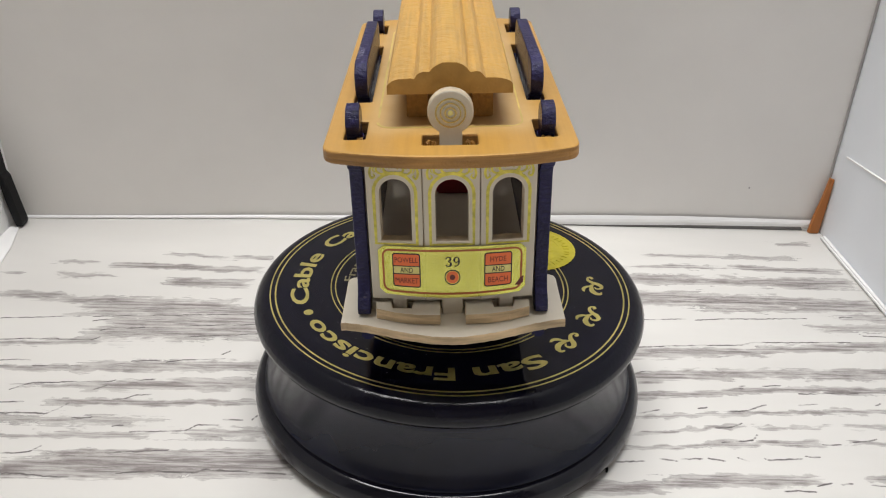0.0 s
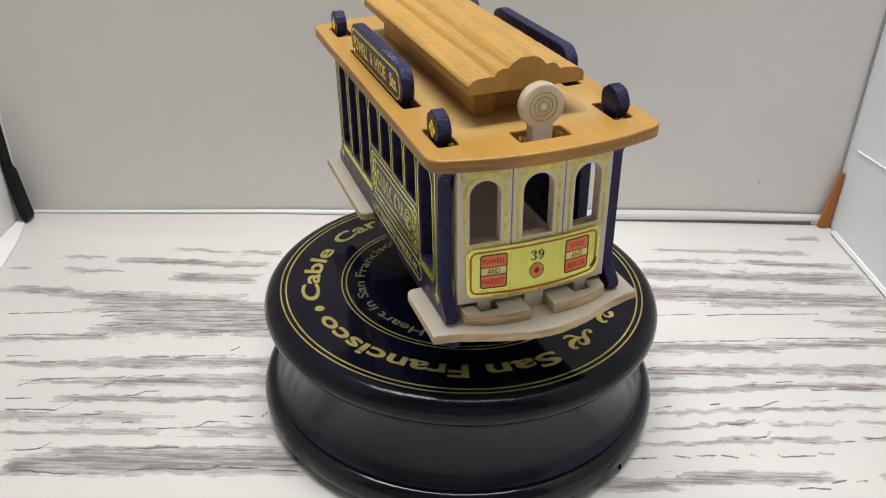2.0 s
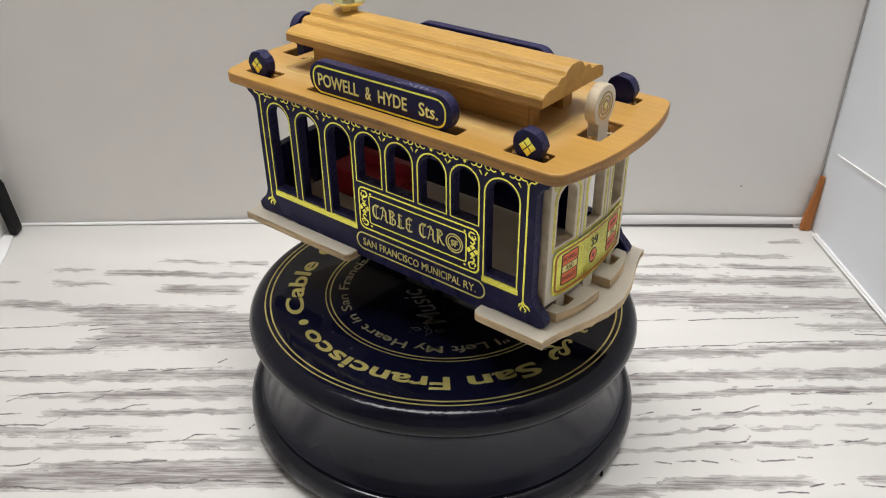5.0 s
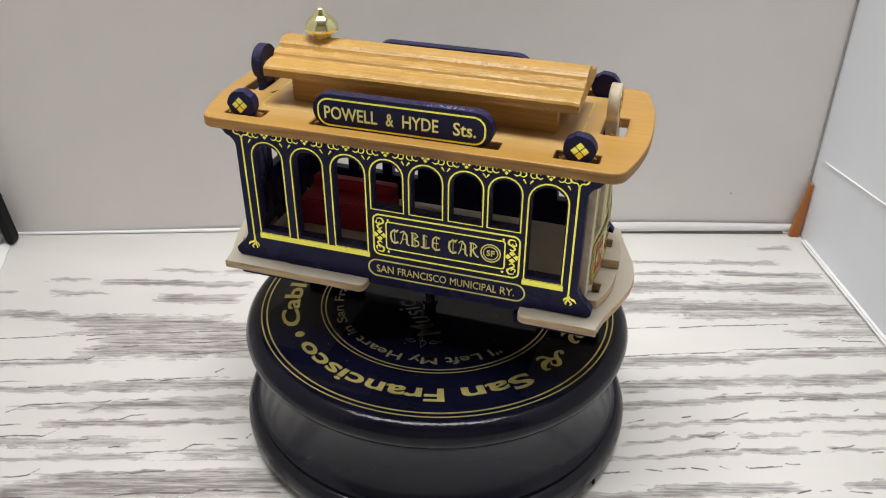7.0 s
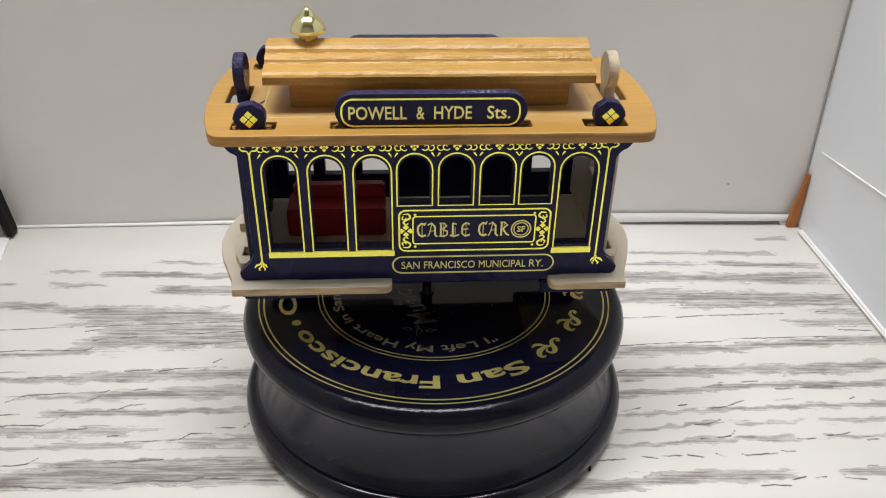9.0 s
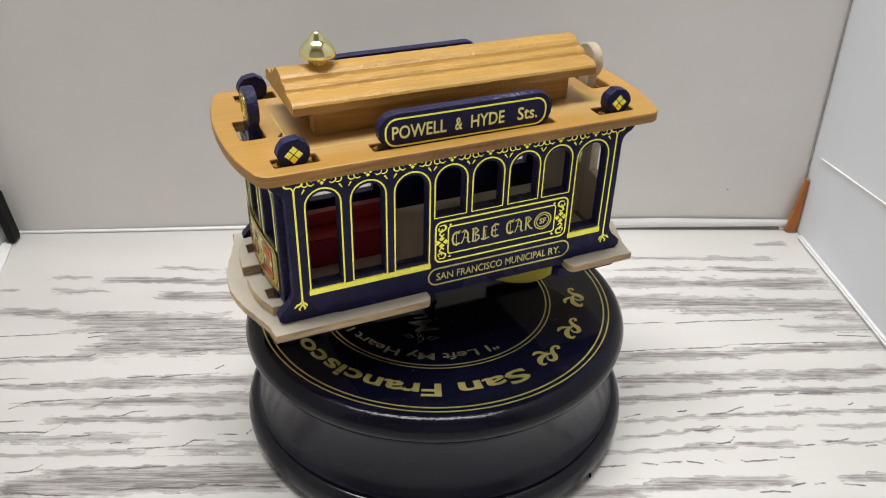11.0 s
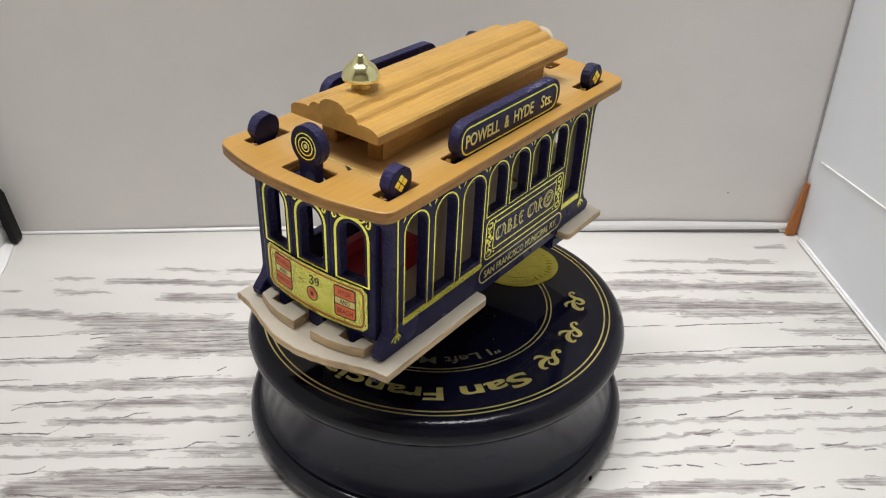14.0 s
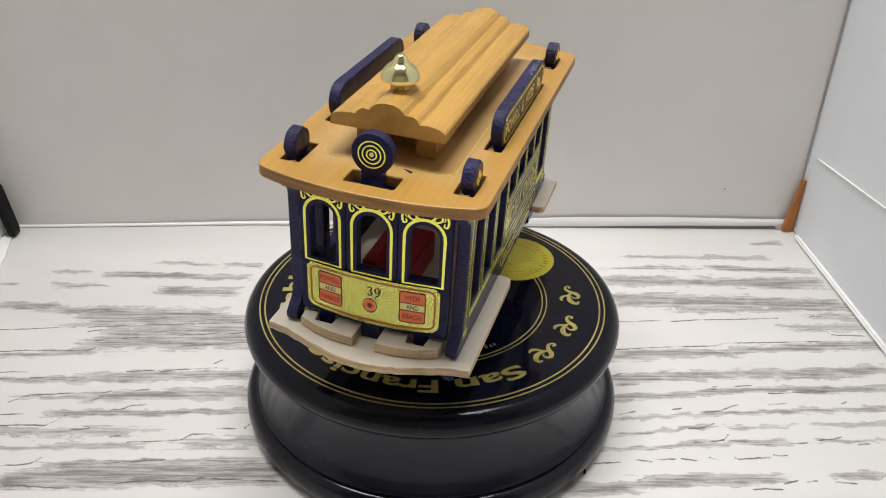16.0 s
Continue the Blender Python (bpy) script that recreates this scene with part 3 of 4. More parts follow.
# the shadow in the gap under the curled strip, put in as a grey plate
part("edge_strip", plate([(30, 0.03), (147.5, 0.03), (146.3, 2.0), (100, 1.6), (60, 0.8), (30, 0.35)], (), 0.9, 0.05, frame_matrix((1, 0, 0), (0, -1, 0), (0, 105.5, 0))), GAP_SHADE, back_panel, "grey strip painted in for the shadow in the gap")
# raised white ridge that draws the bright lit edge of the score
part("scored_line", plate([(-98.5, 35.3), (120, 57.1), (120, 57.8), (-98.5, 36.0)], (), 0.7, 0.2, frame_matrix((0, -1, 0), (-1, 0, 0), (153.4, 0, 0))), BOARD_SIDE, right_panel)

# clips that hold the panels together at the corners
clip_left = new("panel_clip")
tagged(clip_left, "black clip holding the white panels at their corner", "clip")
part("clip_arm", plate([(-170.9, 2.4), (-170.2, 0.6), (-168.2, 0.6), (-167.8, 2.2), (-169.0, 11), (-170.3, 21), (-171.5, 23), (-172.2, 46), (-173.1, 46), (-173.1, 22), (-172.3, 12)], (), 6, 0.7, frame_matrix((1, 0, 0), (0, -1, 0), (0, 92.5, 0))), CLIP_BLACK, clip_left)
clip_right = new("panel_clip")
tagged(clip_right, "orange-brown wooden clip at the corner of the white panels", "clip")
part("clip_arm", plate([(149.0, 0.3), (150.2, -0.0), (152.6, 0.0), (153.2, 0.3), (153.7, 12), (153.8, 24), (152.2, 24.6), (151.2, 16), (149.6, 7)], (), 2.2, 0.5, frame_matrix((1, 0, 0), (0, -1, 0), (0, 102.6, 0))), CLIP_WOOD, clip_right)

# ---- the room around ----
for name, b in (("wall_north", (-1600, 1600, 1500, 1560, -6, 1650)), ("wall_south", (-1600, 1600, -1660, -1600, -6, 1650)), ("wall_west", (-1660, -1600, -1600, 1500, -6, 1650)), ("wall_east", (1600, 1660, -1600, 1500, -6, 1650))):
    tagged(part(name, box(*b), ROOM_WALL, None), "plain off-white painted room wall", "wall", kind="structure")
tagged(part("ceiling", box(-1660, 1660, -1660, 1560, 1650, 1700), ROOM_WALL, None), "plain off-white ceiling", "ceiling", kind="structure")
tagged(part("floor", box(-1660, 1660, -1660, 1560, -60, -6.2), ROOM_FLOOR, None), "plain brown wooden surface under the plank board", "floor", kind="structure")
ceiling_lamp = new("ceiling_lamp")
tagged(ceiling_lamp, "broad flat white ceiling lamp", "lamp")
part("housing", box(-670, 470, -220, 220, 1600, 1650, 3), BOARD, ceiling_lamp)
part("diffuser", box(-650, 450, -200, 200, 1592, 1599.5, 1), LAMP_GLOW, ceiling_lamp)

crumb = tagged(part("crumb", box(-0.35, 0.35, -1.0, 1.0, 0.0, 0.6, 0.2), CLIP_BLACK, None), "tiny black crumb lying on the plank board", "crumb")
crumb.matrix_world = pose(0.0421, -0.0345, 0.0001, 0, 0, -15)

# ---- the round music box ----
music_box = new("music_box")
tagged(music_box, "round black lacquered music box with gold lettering on its lid", "music box")
LID = [(0, 36)] + [(r, 36) for r in (8, 20, 32, 44, 49.4)] + [(50.4, 35.95), (51.4, 35.6), (52.4, 34.8), (53.2, 33.6), (53.6, 32.2), (53.5, 30.9), (53.0, 29.8), (52.1, 28.9), (51.0, 28.3), (49.9, 28.1), (49.2, 27.9), (40, 27.9), (0, 27.9)]
lid_shape = lathe(LID, 144)
for f in lid_shape.faces:
    f.material_index = 1 if f.calc_center_median().xy.length > 50.6 else 0
part("lid", lid_shape, [LACQUER_TOP, LACQUER_RIM], music_box, "glossy black lid with a rounded rim", smooth=True)
BODY = [(0, 27.7), (40, 27.7), (49.3, 27.7), (49.6, 27.2), (49.2, 25.0), (48.9, 21.5), (49.0, 18.5), (49.5, 15.5), (50.4, 12.6), (51.5, 10.4), (52.2, 9.6), (52.5, 9.5), (40, 9.4), (0, 9.4)]
part("drum", lathe(BODY, 144), LACQUER, music_box, smooth=True)
PLINTH = [(0, 9.3), (40, 9.3), (52.6, 9.3), (53.4, 9.2), (54.3, 8.6), (55.1, 7.4), (55.5, 5.9), (55.5, 4.3), (55.0, 2.7), (54.0, 1.4), (52.8, 0.5), (51.5, 0.05), (40, 0.02), (0, 0.02)]
part("plinth", lathe(PLINTH, 144), LACQUER_FOOT, music_box, smooth=True)
lid = [c for c in music_box.children if c.name.startswith("lid")][0]


def ring_line(radius, width):
    bm = bmesh.new()
    pts = [(radius * math.cos(2 * math.pi * i / 160), radius * math.sin(2 * math.pi * i / 160)) for i in range(160)]
    return ribbon(bm, pts, width, True, 0.06, Matrix.Translation((0, 0, 36)))


for radius, width in ((49.0, 0.38), (47.6, 0.42), (32.7, 0.34), (31.5, 0.36)):
    part("gold_ring", ring_line(radius, width), GOLD_LID, lid)


def bent_text(text, size, radius, start, end, bold=0.0, shear=0.0):
    """Text round the lid, its tops outwards, from one angle clockwise to another."""
    bm = lettering(text, size, Matrix.Identity(4), bold, 1.0, shear, 0.05)
    lo, hi = min(v.co.x for v in bm.verts), max(v.co.x for v in bm.verts)
    for v in bm.verts:
        a = radians(start + (end - start) * (v.co.x - lo) / (hi - lo))
        r = radius + v.co.y
        v.co = Vector((r * math.cos(a), r * math.sin(a), 36.03 + v.co.z))
    return bm


part("lettering", bent_text("San", 6.6, 38.9, -56.5, -82.5, 0.16), GOLD_LID, lid)
part("lettering", bent_text("Francisco", 6.6, 38.9, -88.5, -150.5, 0.16), GOLD_LID, lid)
part("lettering", bent_text("Cable", 6.6, 38.9, -162.0, -201.0, 0.16), GOLD_LID, lid)
part("lettering", bent_text("Car", 6.6, 38.9, -207.5, -231.0, 0.16), GOLD_LID, lid)
part("dot", plate(circle(40.3 * math.cos(radians(-156)), 40.3 * math.sin(radians(-156)), 1.25, 20), (), 0.08, 0.01, Matrix.Translation((0, 0, 36.07))), GOLD_LID, lid)
part("lettering", bent_text('"I Left My Heart in San Francisco"', 3.9, 26.6, -55.5, -232, 0.04), GOLD_QUOTE, lid)


def brush(bm, pts, widths, lift, m):
    """A swelling pen stroke through pts, smoothed, its width running through widths."""
    n = len(pts)
    rows = []
    for i in range(n - 1):
        p = [Vector((*pts[min(max(i + k, 0), n - 1)], 0)) for k in (-1, 0, 1, 2)]
        for j in range(5 if i < n - 2 else 6):
            t = j / 5
            c = 0.5 * (2 * p[1] + (p[2] - p[0]) * t + (2 * p[0] - 5 * p[1] + 4 * p[2] - p[3]) * t * t + (3 * p[1] - p[0] - 3 * p[2] + p[3]) * t ** 3)
            rows.append((c, widths[i] * (1 - t) + widths[i + 1] * t))
    edges = []
    for i, (c, w) in enumerate(rows):
        d = rows[min(i + 1, len(rows) - 1)][0] - rows[max(i - 1, 0)][0]
        side = Vector((-d.y, d.x, 0)).normalized() * w / 2
        edges.append([bm.verts.new(m @ (c + q)) for q in (side, side + Vector((0, 0, lift)), -side + Vector((0, 0, lift)), -side)])
    for a, b in zip(edges, edges[1:]):
        for j in range(3):
            bm.faces.new((a[j], a[j + 1], b[j + 1], b[j]))
    return bm


def scroll(angle):
    """A leafy scroll: an S with a bulb, a thick tail and a leaf."""
    m = Matrix.Rotation(radians(angle), 4, "Z") @ Matrix.Translation((39.8, 0, 36.01))
    bm = bmesh.new()
    brush(bm, [(-0.2, 4.1), (0.25, 4.6), (-0.2, 5.1), (-0.95, 4.7), (-0.95, 3.4), (0.2, 2.1), (1.5, 1.4), (2.3, 0.3), (2.0, -0.8), (0.9, -1.0), (0.3, -0.2)], (0.5, 0.75, 0.7, 0.6, 0.9, 1.25, 1.4, 1.2, 0.8, 0.55, 0.4), 0.07, m)
    brush(bm, [(0.2, 1.5), (-0.5, -0.2), (-0.5, -2.2), (0.4, -3.5), (1.5, -3.7), (1.9, -2.7)], (0.45, 1.0, 1.5, 1.35, 0.9, 0.4), 0.08, m)
    brush(bm, [(-2.7, -2.6), (-2.9, -1.3), (-2.1, -0.2), (-0.9, 0.4), (0.1, 1.4)], (0.4, 0.95, 0.95, 0.6, 0.4), 0.06, m)
    return bm


for angle in (-1.4, -23.6, -44.0):
    part("scroll", scroll(angle), GOLD_LID, lid)

# worn script in the middle of the lid, with a sprig before its capital
script = Matrix.Translation((-3.3, -7.2, 36.01)) @ Matrix.Rotation(radians(115), 4, "Z")
bm = words("Music", -9.6, 8.0, 0, 6.2, Matrix.Identity(4), 0.02, 0.04)
for v in bm.verts:
    v.co.x += 0.25 * v.co.y
bm.transform(script)
part("faint_script", bm, GOLD_WORN, lid)
for x, y, a, k in ((-7.4, -19.0, 160, 1.5), (-4.2, -20.6, 250, 1.7), (-0.9, -19.9, 10, 1.6), (-4.6, -18.2, 90, 1.1)):
    leaf = Matrix.Translation((x, y, 36.01)) @ Matrix.Rotation(radians(a), 4, "Z")
    bm = ribbon(bmesh.new(), [(-k, 0), (-0.3 * k, 0.45 * k), (k, 0), (-0.3 * k, -0.45 * k)], 0.22, True, 0.04, leaf)
    part("faint_sprig", bm, GOLD_WORN, lid)

seal = new("gold_seal")
tagged(seal, "round embossed gold foil seal stuck on the black lid", "seal")
SEAL_AT = (24.7, 20.0)
part("foil", plate([(SEAL_AT[0] + (12.9 + 0.08 * math.cos(i * math.pi)) * math.cos(2 * math.pi * i / 88), SEAL_AT[1] + (12.9 + 0.08 * math.cos(i * math.pi)) * math.sin(2 * math.pi * i / 88)) for i in range(88)], (), 0.22, 0.05, Matrix.Translation((0, 0, 36.3))), SEAL_GOLD, seal)
for r in (12.3, 8.2):
    part("embossed_ring", ribbon(bmesh.new(), circle(*SEAL_AT, r, 60), 0.25, True, 0.1, Matrix.Translation((0, 0, 36.3))), SEAL_GOLD, seal)
random.seed(4)
bm = bmesh.new()
for i in range(38):
    a, r0, r1 = 2 * math.pi * i / 38, 9.2 + random.uniform(0, 0.7), 11.2 - random.uniform(0, 0.6)
    ribbon(bm, [(SEAL_AT[0] + r * math.cos(a), SEAL_AT[1] + r * math.sin(a)) for r in (r0, r1)], random.uniform(0.3, 1.0), False, 0.22, Matrix.Translation((0, 0, 36.3)))
tagged(part("embossed_bars", bm, SEAL_GOLD, seal), kind="stuff")
star = [(SEAL_AT[0] + (6.4 if i % 2 else 3.4) * math.cos(math.pi * i / 5 + 0.4), SEAL_AT[1] + (6.4 if i % 2 else 3.4) * math.sin(math.pi * i / 5 + 0.4)) for i in range(10)]
part("embossed_star", plate(star, (), 0.1, 0.03, Matrix.Translation((0, 0, 36.39))), SEAL_GOLD, seal)

random.seed(11)
specks = bmesh.new()
for i in range(170):
    a, r, k = random.uniform(0, 2 * math.pi), 50 * math.sqrt(random.random()), random.uniform(0.04, 0.13)
    t = random.uniform(0, 3)
    c = Vector((r * math.cos(a), r * math.sin(a), 36.11))
    specks.faces.new([specks.verts.new(c + Vector((k * q * math.cos(t + h), k * math.sin(t + h), 0))) for q, h in ((1, 0), (0.7, 1.5), (1.2, 3.1), (0.8, 4.7))])
part("dust", specks, material("pale_dust", (0.45, 0.44, 0.42), 0.9), lid)
tagged(bpy.data.objects["dust"], kind="stuff")

# ---- the cable car, which turns on the box ----
cable_car = new("toy_cable_car")
tagged(cable_car, "navy and cream wooden toy cable car with varnished roof, turning", "toy tram")

SIDE_Y, SIDE_T = 20.75, 2.8
LONG = [(-39.0, -30.4), (-28.6, -19.8), (-18.2, -9.0), (29.9, 39.4)]
SHORT = [(-8.2, 0.5), (1.5, 10.2), (11.2, 19.9), (20.6, 28.9)]


def side_outline():
    """The long side with its feet below, and the tabs that pass through the roof."""
    sawn = random.Random(8)
    right = [(29, 53.6), (31, 54.4), (33, 55.1), (45.6, 55.1), (46.6, 55.8), (46.8, 57.2), (45.6, 58.6), (44.0, 60.0), (43.0, 62.2), (43.0, 85.8)]
    right += arc(46.2, 86.6, 3.2, 180, 105, 5) + [(46.8, 91.6), (46.4, 93.1)]
    tab = [(42.2, 93.1), (42.2, 94.9)] + [(u + sawn.uniform(-0.16, 0.16), v + sawn.uniform(-0.16, 0.16)) for u, v in arc(40.1, 97.8, 3.5, -50, 230, 16)] + [(37.6, 94.9), (37.6, 93.1)]
    sign = [(17.5, 93.1), (17.8, 95.0)] + arc(17.2, 99.3, 4.2, -70, 90, 9)
    half = right + tab + sign
    return half + [(-u, v) for u, v in reversed(half)]


def build_side(sign):
    m = side_frame(sign, SIDE_Y)
    flip = 1 if sign < 0 else -1
    X = (lambda pts: pts) if flip > 0 else (lambda pts: [(-u, v) for u, v in pts])
    holes = [arch(a + 0.75, b - 0.75, 64.3, 88.0) for a, b in LONG] + [arch(a + 0.75, b - 0.75, 76.2, 88.2) for a, b in SHORT]
    side = part("side_panel", plate(side_outline(), [X(h) for h in holes], SIDE_T, 0.3, m), [NAVY, NAVY_EDGE], cable_car, "navy wooden side with round-headed openings and gold lines", CAR)
    if sign > 0:
        return side
    for a, b in LONG:
        part("gold_outline", ribbon(bmesh.new(), arch(a + 0.2, b - 0.2, 63.3, 89.0), 0.38, True, 0.1, m), GOLD, side, "", CAR)
    for a, b in SHORT:
        part("gold_outline", ribbon(bmesh.new(), arch(a + 0.2, b - 0.2, 75.6, 89.2), 0.38, True, 0.1, m), GOLD, side, "", CAR)
    for u0, u1 in ((-39.2, -8.8), (29.7, 39.6)):
        part("gold_band", ribbon(bmesh.new(), [(u0, 62.4), (u1, 62.4)], 1.5, False, 0.14, m), GOLD, side, "", CAR)
    for u in (-41, 41):
        bm = ribbon(bmesh.new(), [(u, 60.6), (u, 89.6)], 0.45, False, 0.1, m)
        for k in (-1, 1):
            f = 1.0 if k * u > 0 else 0.55
            brush(bm, [(u, 61.0), (u + k * f * 0.5, 60.0), (u + k * f * 1.3, 59.7), (u + k * f * 2.0, 58.9)], (0.3, 0.45, 0.6, 0.15), 0.12, m)
            brush(bm, [(u, 60.6), (u + k * f * 0.2, 59.5), (u + k * f * 0.9, 58.6), (u + k * f * 0.5, 58.1)], (0.25, 0.4, 0.45, 0.15), 0.13, m)
            brush(bm, [(u, 89.2), (u + k * 0.5, 90.2), (u + k * 1.4, 90.3), (u + k * 2.0, 90.9), (u + k * 1.5, 91.4), (u + k * 0.8, 91.0)], (0.36, 0.29, 0.4, 0.43, 0.32, 0.18), 0.12, m)
        part("gold_border", bm, GOLD, side, "", CAR)
    # frieze under the roof
    centres = [(a + b) / 2 for a, b in sorted(LONG + SHORT)]
    for c in centres:
        bm = bmesh.new()
        for du, dv, k in ((-0.62, 90.95, 0.42), (0.62, 90.95, 0.42), (0, 90.3, 0.5), (0, 91.2, 0.3)):
            bm.faces.new([bm.verts.new(m @ Vector((c + du + p * k, dv + q * k, 0.1))) for p, q in ((1, 0), (0, 1), (-1, 0), (0, -1))])
        for k in (-1, 1):
            brush(bm, [(c + k * 1.7, 90.3), (c + k * 2.3, 89.95), (c + k * 3.0, 90.3), (c + k * 3.2, 90.95), (c + k * 2.6, 91.25), (c + k * 2.2, 90.85)], (0.18, 0.29, 0.32, 0.25, 0.22, 0.14), 0.1, m)
            brush(bm, [(c + k * 2.9, 90.4), (c + k * 3.5, 89.95), (c + k * 4.2, 90.1), (c + k * 4.5, 90.7), (c + k * 4.2, 91.2), (c + k * 3.7, 91.0)], (0.18, 0.25, 0.3, 0.27, 0.22, 0.14), 0.11, m)
            brush(bm, [(c + k * 3.85, 89.35), (c + k * 4.2, 88.95), (c + k * 4.55, 88.35)], (0.43, 0.36, 0.11), 0.1, m)
        tagged(part("gold_flourish", bm, GOLD, side, "", CAR), kind="stuff")
    # name panel
    part("panel_frame", ribbon(bmesh.new(), rounded(-7.6, 28.8, 63.0, 74.3, 1.6), 0.45, True, 0.1, m), GOLD, side, "", CAR)
    part("panel_frame", ribbon(bmesh.new(), rounded(-4.3, 25.3, 65.0, 72.6, 0.7), 0.36, True, 0.1, m), GOLD, side, "", CAR)
    for u in (-6.0, 27.1):
        bm, k = bmesh.new(), 1 if u < 0 else -1
        for v, f in ((71.6, 1), (65.7, -1)):
            brush(bm, [(u - k * 0.7, v + f * 1.6), (u + k * 0.6, v + f * 1.7), (u + k * 1.0, v + f * 0.7), (u, v), (u - k * 0.6, v - f * 0.6), (u, v - f * 1.2), (u + k * 0.6, v - f * 0.8)], (0.22, 0.43, 0.5, 0.43, 0.43, 0.4, 0.29), 0.1, m)
            brush(bm, [(u - k * 0.6, v + f * 1.2), (u - k * 0.9, v + f * 0.5), (u - k * 0.3, v + f * 0.2), (u + k * 0.1, v + f * 0.8)], (0.22, 0.36, 0.36, 0.22), 0.11, m)
            bm.faces.new([bm.verts.new(m @ Vector((u + k * 2.2 + 0.4 * p, v + f * 1.5 + 0.4 * q, 0.1))) for p, q in ((1, 0), (0, 1), (-1, 0), (0, -1))])
        for du, dv in ((0, 1.0), (0, -1.0), (1.05, 0), (-1.05, 0)):
            bm.faces.new([bm.verts.new(m @ Vector((u + du + 0.8 * p, 68.65 + dv + 0.75 * q, 0.1))) for p, q in ((1, 0), (0, 1), (-1, 0), (0, -1))])
        tagged(part("gold_ornament", bm, GOLD, side, "", CAR), kind="stuff")
    part("lettering", blackletter("CABLE", -3.4, 9.9, 66.9, 3.8, m), GOLD_DULL, side, "", CAR)
    part("lettering", blackletter("CAR", 11.4, 19.2, 66.9, 3.8, m), GOLD_DULL, side, "", CAR)
    bm = ribbon(bmesh.new(), circle(21.9, 68.7, 2.35, 28), 0.32, True, 0.1, m)
    ribbon(bm, circle(21.9, 68.7, 1.75, 28), 0.25, True, 0.1, m)
    part("round_badge", merge(bm, lettering("SF", 2.2, m @ Matrix.Translation((21.9, 67.95, 0.07)), 0.04)), GOLD_DULL, side, "", CAR)
    part("name_frame", ribbon(bmesh.new(), rounded(-9.3, 30.6, 56.5, 61.2, 2.3), 0.38, True, 0.1, m), GOLD_DULL, side, "", CAR)
    for w, u0, u1 in (("SAN", -7.2, -2.7), ("FRANCISCO", -1.6, 11.0), ("MUNICIPAL", 12.0, 23.7), ("RY.", 24.6, 28.1)):
        part("lettering", words(w, u0, u1, 57.7, 2.1, m, 0.0), GOLD_DULL, side, "", CAR)
    # street sign and lamp emblems
    part("sign_frame", ribbon(bmesh.new(), rounded(-19.9, 19.6, 96.0, 102.3, 2.6), 0.42, True, 0.1, m), GOLD, side, "", CAR)
    for w, u0, u1 in (("POWELL", -18.4, -5.5), ("&", -3.4, -1.6), ("HYDE", 0.5, 8.9), ("Sts.", 12.3, 17.5)):
        part("lettering", words(w, u0, u1, 97.6, 3.0, m, 0.05), GOLD_DULL, side, "", CAR)
    scuff = bmesh.new()
    for i in range(34):
        u, v = random.gauss(11.5, 2.2), random.uniform(0.25, 1.5)
        ribbon(scuff, [(u, v), (u + random.uniform(0.15, 0.6), v + random.uniform(-0.08, 0.08))], random.uniform(0.08, 0.3), False, 0.04, Matrix.Translation((0, -SIDE_Y, 103.49)))
    part("paint_scuff", scuff, SCUFF, side, "pale scuffed paint", CAR)
    for u in (-40.2, 40.2):
        bm = bmesh.new()
        for du, dv in ((0, 1.08), (0, -1.08), (1.08, 0), (-1.08, 0)):
            q = [m @ Vector((u + du + a, 97.8 + dv + b, 0.1)) for a, b in ((0.93, 0), (0, 0.93), (-0.93, 0), (0, -0.93))]
            bm.faces.new([bm.verts.new(p) for p in q])
        part("diamond_emblem", bm, GOLD, side, "", CAR)
    return side


build_side(-1)
build_side(1)


